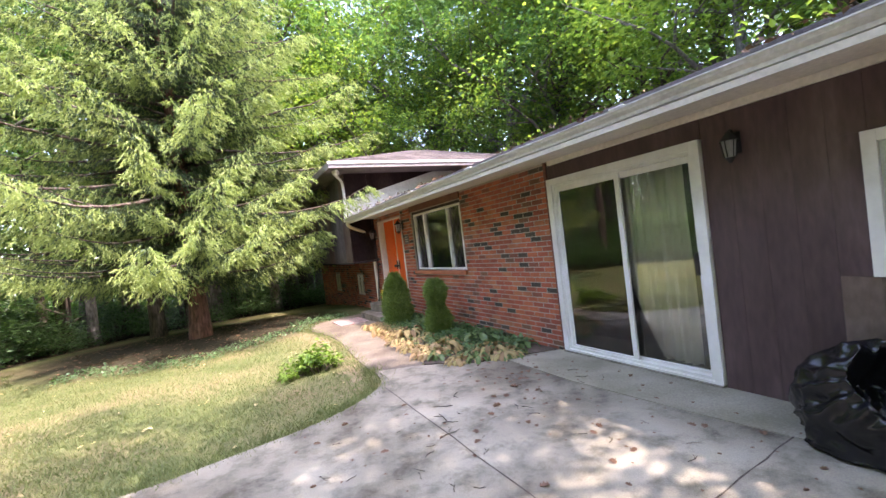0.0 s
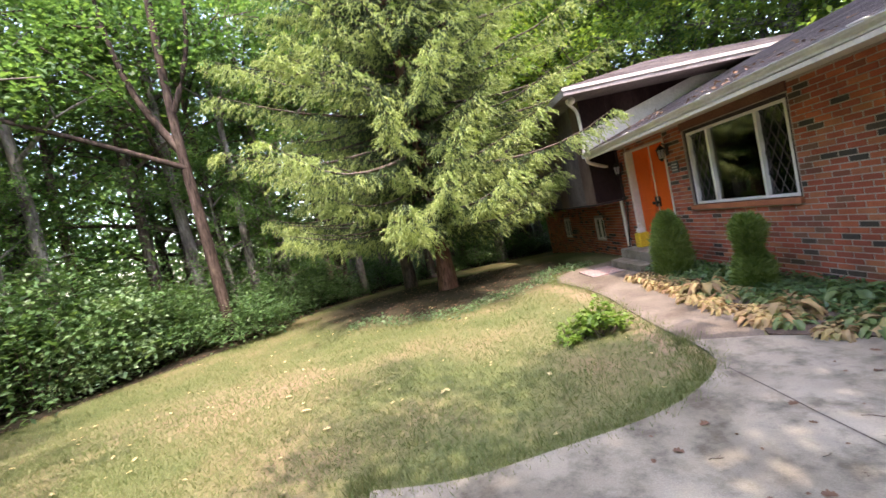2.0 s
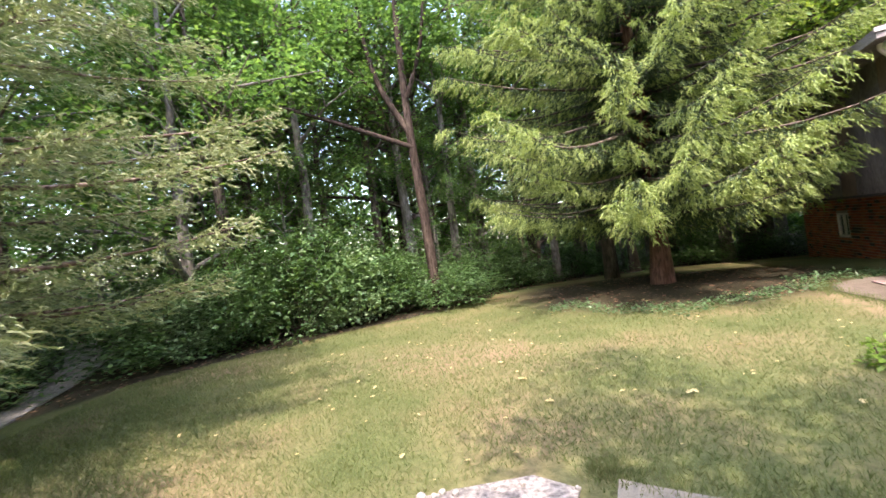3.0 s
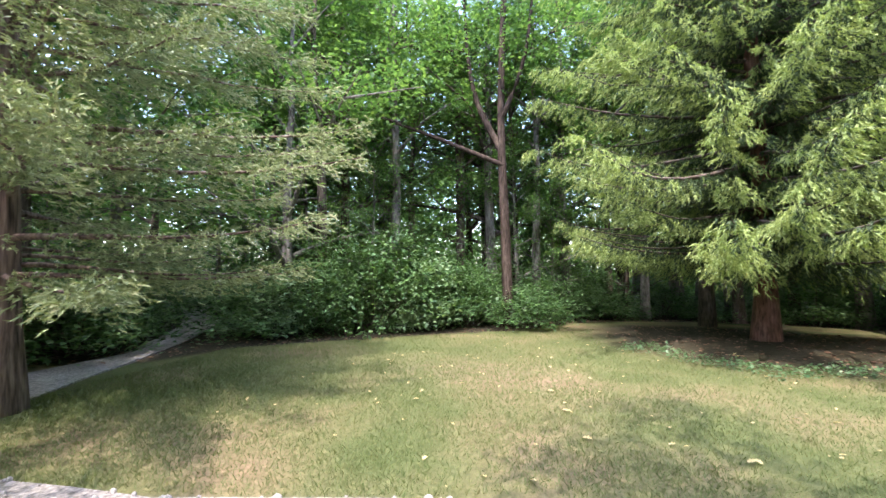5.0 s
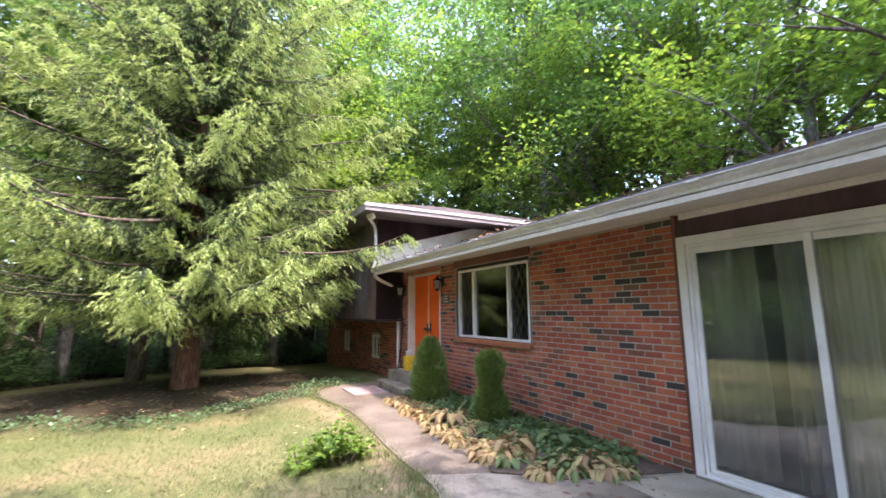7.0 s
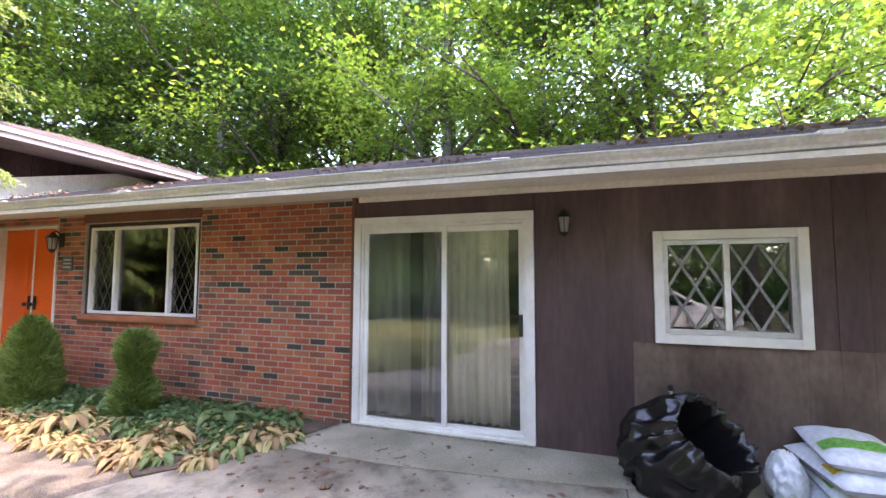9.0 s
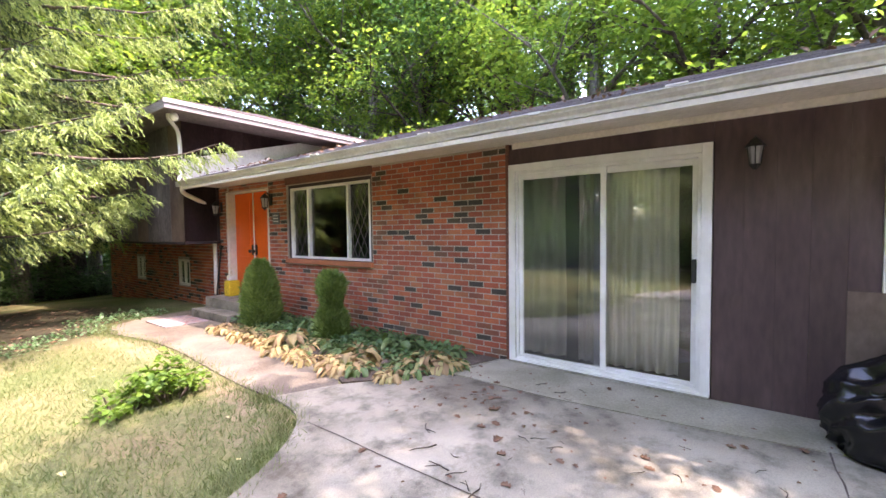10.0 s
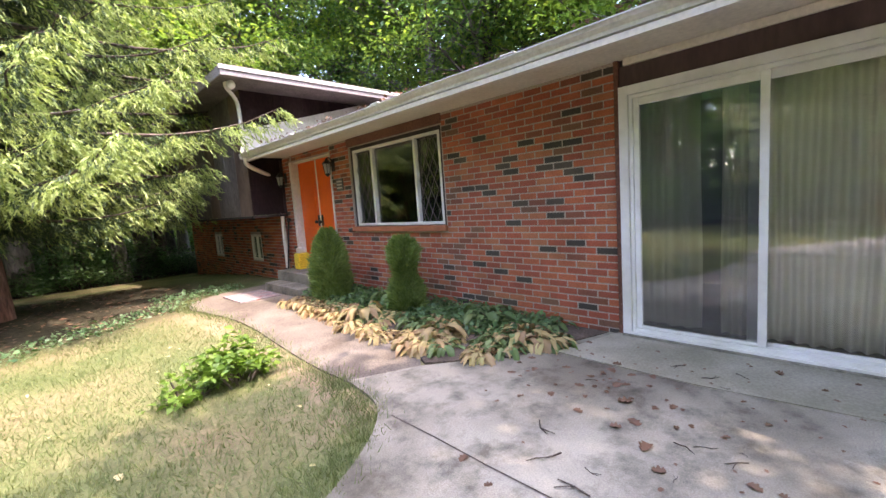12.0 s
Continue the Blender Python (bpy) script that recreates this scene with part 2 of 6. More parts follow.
M_BARK_PALE = surface("pale_grey_bark", [(0.12, 0.105, 0.09), (0.22, 0.2, 0.175), (0.3, 0.28, 0.25)], 0.95, 4, 22, 0.8, stretch=(1, 1, 0.3), amount=0.6)
M_BARK_RED = surface("reddish_spruce_bark", [(0.13, 0.06, 0.04), (0.22, 0.11, 0.075), (0.3, 0.17, 0.12)], 0.95, 4, 26, 1.0, stretch=(1, 1, 0.2), amount=0.7)
M_BARK_CEDAR = surface("stringy_cedar_bark", [(0.13, 0.09, 0.07), (0.24, 0.17, 0.14), (0.34, 0.27, 0.23)], 0.95, 6, 24, 1.0, stretch=(1, 1, 0.1), amount=0.75)
M_SPRUCE = leafy("spruce_tip_needles", [(0.16, 0.24, 0.085), (0.25, 0.34, 0.12), (0.35, 0.44, 0.165), (0.44, 0.52, 0.21)], 0.33, 0.55)
M_SPRUCE_INNER = leafy("spruce_inner_needles", [(0.035, 0.065, 0.03), (0.06, 0.10, 0.045), (0.10, 0.15, 0.07)], 0.2, 0.6)
M_CEDAR = leafy("cedar_sprays", [(0.12, 0.155, 0.09), (0.22, 0.275, 0.15), (0.33, 0.39, 0.21), (0.37, 0.36, 0.22)], 0.25, 0.6)
M_LEAF = leafy("woodland_leaves", [(0.045, 0.105, 0.042), (0.08, 0.17, 0.065), (0.13, 0.25, 0.085), (0.24, 0.37, 0.11)], 0.5, 0.4)
# Yellow-green maple colours, brightened to carry sunlight on the trees behind the house.
M_LEAF_LIT = leafy("sunlit_maple_leaves", [(0.09, 0.18, 0.055), (0.16, 0.28, 0.07), (0.26, 0.39, 0.09), (0.42, 0.50, 0.10)], 0.55, 0.4)
M_BUSH = leafy("understorey_leaves", [(0.033, 0.078, 0.032), (0.064, 0.135, 0.056), (0.105, 0.205, 0.08), (0.19, 0.31, 0.125)], 0.35, 0.4)
M_PALE_BUSH = leafy("pale_underleaf", [(0.126, 0.224, 0.119), (0.224, 0.350, 0.196), (0.336, 0.462, 0.280)], 0.35, 0.45)
M_SHRUB = leafy("bright_shrub_leaves", [(0.072, 0.152, 0.024), (0.128, 0.232, 0.036), (0.200, 0.304, 0.056)], 0.4, 0.4)
M_TOPIARY = leafy("clipped_conifer", [(0.07, 0.13, 0.035), (0.14, 0.225, 0.06), (0.25, 0.34, 0.095)], 0.25, 0.6)
M_HOSTA = leafy("hosta_green", [(0.06, 0.12, 0.045), (0.12, 0.19, 0.07), (0.2, 0.24, 0.09)], 0.3, 0.45)
M_HOSTA_DRY = leafy("hosta_withered", [(0.19, 0.11, 0.065), (0.33, 0.23, 0.12), (0.40, 0.34, 0.15), (0.24, 0.27, 0.10)], 0.3, 0.6, (1.1, 1.0, 0.8))
M_COVER = leafy("ground_ivy", [(0.05, 0.12, 0.055), (0.09, 0.18, 0.08), (0.15, 0.24, 0.11)], 0.25, 0.35)
M_GRASS = leafy("grass_blades", [(0.075, 0.125, 0.04), (0.12, 0.17, 0.06), (0.19, 0.21, 0.095), (0.28, 0.26, 0.15)], 0.3, 0.6, patch=0.6)
M_DEAD_LEAF = leafy("fallen_leaves", [(0.07, 0.038, 0.024), (0.13, 0.07, 0.042), (0.22, 0.13, 0.08), (0.10, 0.065, 0.05)], 0.1, 0.7, patch=0.05)
M_YELLOW_LEAF = leafy("yellowed_leaves", [(0.42, 0.34, 0.16), (0.55, 0.48, 0.26), (0.5, 0.46, 0.3)], 0.2, 0.7, patch=0.05)
M_TWIG = surface("fallen_twig_bark", [(0.05, 0.036, 0.028), (0.1, 0.08, 0.065)], 0.9, 10, 60, 0.4)
M_CAR_WHITE = surface("white_car_paint", [(0.72, 0.73, 0.74), (0.78, 0.79, 0.8)], 0.2, 1, 30, 0.0, amount=0.05, spec=0.6)
M_TYRE = surface("tyre_rubber", [(0.015, 0.015, 0.015), (0.03, 0.03, 0.03)], 0.85, 10, 60, 0.2)
M_CAR_GLASS, _n, _l, _p = material("dark_car_glass")
_p.inputs["Base Color"].default_value = (0.01, 0.012, 0.014, 1)
_p.inputs["Roughness"].default_value = 0.05
M_BROWN_TRIM = surface("brown_trim_paint", [(0.13, 0.05, 0.035), (0.19, 0.08, 0.05)], 0.7, 3, 40, 0.2)
M_SIGN = surface("dark_sign_plate", [(0.06, 0.06, 0.055), (0.12, 0.12, 0.11)], 0.5, 8, 60, 0.1)


# ---- building helpers ----
def mesh_from(name, verts, faces, mat, smooth=False):
    me = bpy.data.meshes.new(name)
    me.from_pydata([tuple(map(float, v)) for v in verts], [], [tuple(map(int, f)) for f in faces])
    me.materials.append(mat)
    if smooth:
        me.polygons.foreach_set("use_smooth", [True] * len(me.polygons))
    me.update()
    return me


def tri_mesh(name, verts, tris, mat):
    """A mesh from numpy arrays of vertices and triangles."""
    me = bpy.data.meshes.new(name)
    me.vertices.add(len(verts))
    me.vertices.foreach_set("co", np.ascontiguousarray(verts, dtype=np.float32).ravel())
    n = len(tris)
    me.loops.add(n * 3)
    me.loops.foreach_set("vertex_index", np.ascontiguousarray(tris, dtype=np.int32).ravel())
    me.polygons.add(n)
    me.polygons.foreach_set("loop_start", np.arange(0, n * 3, 3, dtype=np.int32))
    me.materials.append(mat)
    me.update(calc_edges=True)
    return me


def part(name, bm, mat, parent=None, label="", smooth=False):
    """Links a bmesh or a mesh as one object, under parent where one is given."""
    if isinstance(bm, bmesh.types.BMesh):
        me = bpy.data.meshes.new(name)
        bm.normal_update()
        bm.to_mesh(me)
        bm.free()
        me.materials.append(mat)
        if smooth:
            me.polygons.foreach_set("use_smooth", [True] * len(me.polygons))
    else:
        me = bm
    ob = new(name, me)
    if parent is not None:
        ob.parent = parent
    if label:
        tagged(ob, label)
    return ob


def thing(name, label, category, group="", kind="", at=(0, 0, 0), turn=0):
    ob = new(name)
    ob.matrix_basis = pose(*at, 0, 0, turn)
    return tagged(ob, label, category, group, kind)


def box(bm, x0, x1, y0, y1, z0, z1, bevel=0.0):
    r = bmesh.ops.create_cube(bm, size=1.0)
    bmesh.ops.transform(bm, matrix=Matrix.Translation(((x0 + x1) / 2, (y0 + y1) / 2, (z0 + z1) / 2)) @ Matrix.Diagonal((x1 - x0, y1 - y0, z1 - z0, 1)), verts=r["verts"])
    if bevel:
        es = list({e for v in r["verts"] for e in v.link_edges})
        bmesh.ops.bevel(bm, geom=es, offset=bevel, segments=2, affect="EDGES", profile=0.6)
    return bm


def boxes(*specs, bevel=0.0):
    bm = bmesh.new()
    for s in specs:
        box(bm, *s, bevel=bevel)
    return bm


def tube_arrays(path, radii, sides=7):
    """Vertices and triangles of a tapering tube along a path."""
    path, radii = np.asarray(path, float), np.asarray(radii, float)
    tang = np.gradient(path, axis=0)
    tang /= np.linalg.norm(tang, axis=1)[:, None] + 1e-9
    ref = np.where(np.abs(tang[:, 2:3]) > 0.9, [[1.0, 0, 0]], [[0, 0, 1.0]])
    u = np.cross(tang, ref)
    u /= np.linalg.norm(u, axis=1)[:, None] + 1e-9
    v = np.cross(tang, u)
    a = np.linspace(0, 2 * np.pi, sides, endpoint=False)
    ring = u[:, None, :] * np.cos(a)[None, :, None] + v[:, None, :] * np.sin(a)[None, :, None]
    verts = (path[:, None, :] + ring * radii[:, None, None]).reshape(-1, 3)
    k = len(path)
    i, j = np.meshgrid(np.arange(k - 1), np.arange(sides), indexing="ij")
    p0, p1 = i * sides + j, i * sides + (j + 1) % sides
    q0, q1 = p0 + sides, p1 + sides
    tris = np.concatenate([np.stack([p0, p1, q1], -1).reshape(-1, 3), np.stack([p0, q1, q0], -1).reshape(-1, 3)])
    return verts, tris


def joined(pieces):
    vs, ts, n = [], [], 0
    for v, t in pieces:
        vs.append(v)
        ts.append(t + n)
        n += len(v)
    return np.concatenate(vs), np.concatenate(ts)


def tube_mesh(name, paths, mat, sides=7):
    v, t = joined([tube_arrays(p, r, sides) for p, r in paths])
    me = tri_mesh(name, v, t, mat)
    me.polygons.foreach_set("use_smooth", [True] * len(me.polygons))
    return me


def unit(a):
    return a / (np.linalg.norm(a, axis=-1, keepdims=True) + 1e-9)


def leaf_arrays(c, d, n, length, width, fold=0.25):
    """Folded pointed leaves: base points, directions, upward normals, lengths and widths."""
    d, k = unit(d), len(c)
    s = unit(np.cross(d, n))
    up = np.cross(s, d)
    length, width = np.broadcast_to(length, (k,))[:, None], np.broadcast_to(width, (k,))[:, None]
    mid = c + d * length * 0.45
    v = np.stack([c, mid + s * width / 2 + up * width * fold, c + d * length, mid - s * width / 2 + up * width * fold], 1).reshape(-1, 3)
    b = np.arange(k)[:, None] * 4
    return v, np.concatenate([b + [0, 1, 2], b + [0, 2, 3]], 1).reshape(-1, 3)


def blade_arrays(c, d, s, length, width):
    """Single tapering blades."""
    k = len(c)
    length, width = np.broadcast_to(length, (k,))[:, None], np.broadcast_to(width, (k,))[:, None]
    v = np.stack([c - s * width / 2, c + s * width / 2, c + d * length], 1).reshape(-1, 3)
    return v, np.arange(k * 3).reshape(-1, 3)


def height(x, y):
    """The ground's height: level by the patio, falling away past the lawn."""
    x, y = np.asarray(x, float), np.asarray(y, float)
    h = -0.062 - 0.012 * np.clip(y - 4.6, 0, 8) - 0.075 * np.clip(y - 13.0, 0, 7) - 0.012 * np.clip(-x - 2, 0, 10)
    h = h - 0.045 * np.clip(-x - 1.7, 0, 9) * np.clip((1.2 - y) / 2.2, 0, 1)
    return h + 0.009 * np.sin(x * 1.3 + 1) * np.sin(y * 1.1) + 0.004 * np.sin(x * 4.1) * np.sin(y * 3.7 + 2)


def point_in(poly, x, y):
    """Which points lie inside a polygon."""
    inside = np.zeros(np.shape(x), bool)
    for (x0, y0), (x1, y1) in zip(poly, poly[1:] + poly[:1]):
        cross = ((y0 > y) != (y1 > y)) & (x < (x1 - x0) * (y - y0) / (y1 - y0 + 1e-12) + x0)
        inside ^= cross
    return inside


def slab(name, poly, top, bottom, mat, parent=None, step=0.0):
    """A slab with an outline; top is a height or a function of x and y."""
    bm = bmesh.new()
    f = (lambda x, y: top) if isinstance(top, float) else top
    ring = [bm.verts.new((x, y, f(x, y))) for x, y in poly]
    face = bm.faces.new(ring)
    ext = bmesh.ops.extrude_face_region(bm, geom=[face])
    for v in ext["geom"]:
        if isinstance(v, bmesh.types.BMVert):
            v.co.z = bottom
    bmesh.ops.recalc_face_normals(bm, faces=bm.faces)
    bmesh.ops.triangulate(bm, faces=[q for q in bm.faces if len(q.verts) > 4])
    return part(name, bm, mat, parent)


def smooth_line(points, n=6):
    """Catmull-Rom through the points."""
    p = [Vector(q) for q in points]
    out = []
    for i in range(len(p) - 1):
        a, b, c, d = p[max(i - 1, 0)], p[i], p[i + 1], p[min(i + 2, len(p) - 1)]
        for k in range(n):
            t = k / n
            out.append(tuple(0.5 * ((2 * b) + (c - a) * t + (2 * a - 5 * b + 4 * c - d) * t * t + (3 * b - a - 3 * c + d) * t ** 3)))
    return out + [tuple(p[-1])]

# ---- ground ----
WOOD_EDGE = [(-40, 1.2), (-14, 1.6), (-9.3, 3.6), (-9.2, 5.6), (-7.3, 8.7), (-5.7, 10.7), (-4.9, 13.0), (-4.2, 16.0), (-2.0, 18.6), (3.0, 19.5), (12, 19.5), (12, 60), (-40, 60)]


def build_ground():
    fx = np.concatenate([[-400, -150, -70, -40, -28, -20], np.arange(-16, 6.01, 0.28), [8, 12, 18, 28, 45, 80, 160, 400]])
    fy = np.concatenate([[-400, -150, -70, -40, -20, -10, -5, -2], np.arange(0, 20.01, 0.28), [22, 26, 32, 42, 70, 150, 400]])
    gx, gy = np.meshgrid(fx, fy)
    gz = height(gx, gy)
    v = np.stack([gx, gy, gz], -1).reshape(-1, 3)
    w, h = len(fx), len(fy)
    i, j = np.meshgrid(np.arange(h - 1), np.arange(w - 1), indexing="ij")
    a = i * w + j
    tris = np.concatenate([np.stack([a, a + 1, a + w + 1], -1).reshape(-1, 3), np.stack([a, a + w + 1, a + w], -1).reshape(-1, 3)])
    me = tri_mesh("ground", v, tris, M_GROUND)
    me.polygons.foreach_set("use_smooth", [True] * len(me.polygons))
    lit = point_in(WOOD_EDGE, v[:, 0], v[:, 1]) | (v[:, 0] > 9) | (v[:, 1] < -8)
    # Round the spruce the dark litter also stands for its cast shade.
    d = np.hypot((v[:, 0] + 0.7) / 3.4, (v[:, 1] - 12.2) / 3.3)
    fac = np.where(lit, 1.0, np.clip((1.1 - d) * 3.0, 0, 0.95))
    walk_x = np.interp(v[:, 1], [4.4, 5.2, 5.8, 6.8, 7.6, 8.5, 9.3], [1.3, 1.52, 1.53, 1.62, 1.7, 1.7, 1.6])
    wear = np.clip(1.15 - np.abs(v[:, 0] - walk_x + 0.12) / 0.42, 0, 1) * ((v[:, 1] > 4.7) & (v[:, 1] < 9.6))
    spot = np.exp(-(((v[:, 0] + 4.0) / 1.5) ** 2 + ((v[:, 1] - 6.6) / 0.8) ** 2)) * 0.7
    bare = me.attributes.new("bare", "FLOAT", "POINT")
    bare.data.foreach_set("value", np.clip(wear + spot, 0, 1).astype(np.float32))
    at = me.attributes.new("litter", "FLOAT", "POINT")
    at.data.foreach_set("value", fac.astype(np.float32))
    tagged(part("ground", me, M_GROUND), "dry patchy lawn running into leaf-littered woodland floor, darkened for tree shade", "ground", kind="structure")


build_ground()
LAWN_LINE = smooth_line([(-1.42, 3.93), (-0.82, 3.84), (-0.19, 3.93), (0.45, 4.05), (0.85, 4.2), (1.24, 4.46), (1.45, 4.75), (1.52, 5.2)], 4)
patio = slab("patio", [tuple(q) for q in LAWN_LINE] + [(2.05, 4.95), (2.6, 4.5), (3.62, 4.1), (3.62, 1.45), (3.62, -6), (-1.6, -6), (-1.45, 2)], -0.045, -0.25, M_CONCRETE)
tagged(patio, "weathered grey concrete patio with stains and expansion joints", "patio", kind="structure")
WALK_LEFT = smooth_line([(1.525, 5.21), (1.53, 5.8), (1.62, 6.8), (1.7, 7.6), (1.7, 8.5), (1.6, 9.3), (1.55, 9.8), (1.75, 10.35)], 4)
walkway = slab("walkway", [tuple(q) for q in WALK_LEFT] + [(2.3, 10.7), (3.6, 10.9), (3.6, 8.7), (2.75, 8.2), (2.6, 7), (2.5, 5.5), (2.06, 4.96)], lambda x, y: -0.05 - 0.012 * max(0, y - 5), -0.4, M_WALK)
tagged(walkway, "worn concrete walkway leading to the front door", "walkway", kind="structure")
pad = slab("door_apron", [(3.62, 4.0), (3.5, 4.05), (2.9, 4.22), (2.88, 3.2), (3.0, 1.9), (3.2, 0.5), (3.62, 0.3)], -0.037, -0.06, M_MOSSY)
tagged(pad, "algae-stained strip of concrete along the house wall", "pavement", kind="structure")
for k, (a, b) in enumerate((((1.4, 4.5), (1.33, -4)), ((3.62, 1.42), (0.2, 1.30)), ((-1.3, 3.4), (-0.4, -4)))):
    way = (Vector(b) - Vector(a)).normalized()
    nrm = Vector((-way.y, way.x)) * 0.006
    n = 22
    bm = bmesh.new()
    rows = []
    for i in range(n + 1):
        q = Vector(a).lerp(Vector(b), i / n) + nrm * (0.9 * math.sin(i * 2.1 + k))
        rows.append([bm.verts.new((*(q + nrm * (0.7 + 0.4 * math.sin(i * 3.3))), -0.041)), bm.verts.new((*(q - nrm), -0.041))])
    for r0, r1 in zip(rows, rows[1:]):
        bm.faces.new((r0[0], r0[1], r1[1], r1[0]))
    part("expansion_joint", bm, M_TWIG, patio, "dark dirt-filled joint")


def gravel_top(x, y):
    return float(height(x, y)) + 0.022


drive_line = [(-1.62, 3.78), (-1.9, 3.86), (-2.3, 3.66), (-2.8, 3.36), (-3.36, 3.0), (-4.0, 2.56), (-4.6, 2.3), (-5.2, 2.02), (-6.5, 1.7), (-7.3, 1.9), (-7.75, 2.6), (-8.6, 3.35), (-9.3, 4.1), (-11, 5.6), (-13.4, 7.3), (-17, 9.6), (-24, 12),
              (-24.5, 10.5), (-17.5, 8.2), (-13.9, 6.6), (-10.3, 4.3), (-9.4, 2.2), (-10.6, 0.9), (-10.6, -9), (-1.7, -9), (-1.6, 2)]
drive = slab("driveway", drive_line, gravel_top, -0.9, M_GRAVEL)
tagged(drive, "pale gravel driveway leading into a shaded woodland track", "driveway", kind="structure")
rs = np.random.RandomState(5)


def stones():
    pts = []
    for _ in range(900):
        x, y = rs.uniform(-6.5, -1.5), rs.uniform(1.4, 4.05)
        if point_in(drive_line, np.array(x), np.array(y)):
            pts.append((x, y))
    pieces = []
    ico = bmesh.new()
    bmesh.ops.create_icosphere(ico, subdivisions=1, radius=1)
    base = np.array([v.co[:] for v in ico.verts])
    tr = np.array([[v.index for v in f.verts] for f in ico.faces])
    ico.free()
    for x, y in pts:
        r = rs.uniform(0.012, 0.035)
        pieces.append((base * r * rs.uniform(0.6, 1.2, 3) + [x, y, gravel_top(x, y) + r * 0.2], tr))
    v, t = joined(pieces)
    tagged(part("gravel", tri_mesh("gravel", v, t, M_STONE), M_STONE), "loose pale gravel stones at the edge of the lawn", "gravel", kind="stuff")


stones()

# ---- house shell ----
FX = 3.62
EAVE_X, EAVE_Z, PITCH = 2.87, 2.37, 0.322
wall_brick = tagged(part("wall_brick", boxes((3.6255, 3.85, 3.97, 6.10, -0.3, 2.32), (3.6255, 3.85, 6.10, 8.14, -0.3, 0.92), (3.6255, 3.85, 6.10, 8.14, 2.19, 2.32), (3.6255, 3.85, 8.14, 8.70, -0.3, 2.32),
                                                (3.6255, 3.85, 8.70, 10.20, 2.20, 2.32), (3.6255, 3.85, 10.20, 10.9, -0.3, 2.32)), M_MORTAR),
                    "red brick front wall with scattered dark bricks", "wall", kind="structure")
wall_side = tagged(part("wall_siding", boxes((3.642, 3.85, -6, -0.02, -0.3, 2.32), (3.642, 3.85, -0.02, 1.12, -0.3, 0.91), (3.642, 3.85, -0.02, 1.12, 1.9, 2.32), (3.642, 3.85, 1.12, 2.08, -0.3, 2.32), (3.642, 3.85, 2.08, 3.97, 2.10, 2.32)), M_DARK_BOARD),
                   "dark brown stained plywood wall with vertical boards", "wall", kind="structure")
tagged(part("wall_back", boxes((10.6, 10.8, -6, 10.5, -0.3, 2.42), (3.62, 10.6, -6.2, -6, -0.3, 2.42)), M_DARK_BOARD), "plain brown rear walls of the house", "wall", kind="structure")
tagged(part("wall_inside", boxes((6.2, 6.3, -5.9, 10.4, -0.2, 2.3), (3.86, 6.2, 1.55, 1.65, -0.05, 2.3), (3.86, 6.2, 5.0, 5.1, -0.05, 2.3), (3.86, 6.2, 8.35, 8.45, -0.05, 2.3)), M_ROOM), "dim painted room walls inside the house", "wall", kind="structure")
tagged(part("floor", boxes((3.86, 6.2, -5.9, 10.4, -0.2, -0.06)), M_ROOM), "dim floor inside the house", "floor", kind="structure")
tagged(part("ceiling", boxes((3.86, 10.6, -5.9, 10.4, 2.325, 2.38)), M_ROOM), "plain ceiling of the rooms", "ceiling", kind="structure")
tagged(part("soffit", boxes((2.90, 3.85, -6.3, 10.48, 2.322, 2.345)), M_SOFFIT), "cream painted flat soffit under the eave", "soffit", kind="structure")
tagged(part("trim", boxes((3.59, 3.630, -6, 3.9, 2.262, 2.320), bevel=0.004), M_SOFFIT), "cream trim board under the soffit", "trim", kind="structure")
tagged(part("corner_trim", boxes((3.60, 3.66, 3.945, 3.985, -0.03, 2.32), bevel=0.004), M_BROWN_TRIM), "reddish brown upright trim between brick and siding", "trim", kind="structure")


def roof_courses(name, x0, x1, y0, y1, z0, pitch, mat, label):
    """A sloping roof of stepped shingle courses with broken tab edges."""
    r = random.Random(3)
    root = tagged(new(name), label, "roof", kind="structure")
    deck = bmesh.new()
    zt = z0 + (x1 - x0) * pitch
    vs = [deck.verts.new(q) for q in ((x0, y0, z0 - 0.02), (x1, y0, zt - 0.02), (x1, y1, zt - 0.02), (x0, y1, z0 - 0.02))]
    vs2 = [deck.verts.new((v.co.x, v.co.y, v.co.z - 0.06)) for v in vs]
    deck.faces.new(vs)
    deck.faces.new(vs2[::-1])
    for i in range(4):
        deck.faces.new((vs[i], vs2[i], vs2[(i + 1) % 4], vs[(i + 1) % 4]))
    bmesh.ops.recalc_face_normals(deck, faces=deck.faces)
    part("deck", deck, M_DARK_BOARD, root)
    verts, faces = [], []
    n = int((x1 - x0) / 0.14)
    for i in range(n):
        y = y0 - r.random() * 0.3
        while y < y1:
            w = 0.3 + r.random() * 0.03
            a, b = max(y, y0), min(y + w - 0.006, y1)
            xa = x0 - 0.03 + i * (x1 - x0) / n + r.uniform(-0.006, 0.006)
            xb = xa + (x1 - x0) / n + 0.03
            za, zb = z0 + (xa - x0) * pitch + 0.012 + r.random() * 0.004, z0 + (xb - x0) * pitch + 0.002
            if b - a > 0.03:
                k = len(verts)
                verts += [(xa, a, za - 0.01), (xa, b, za - 0.01), (xa, a, za), (xa, b, za), (xb, a, zb), (xb, b, zb)]
                faces += [(k, k + 2, k + 3, k + 1), (k + 2, k + 4, k + 5, k + 3)]
            y += w
    tagged(part("shingles", mesh_from("shingles", verts, faces, mat), mat, root, "overlapping worn grey shingles"), kind="stuff")
    return root


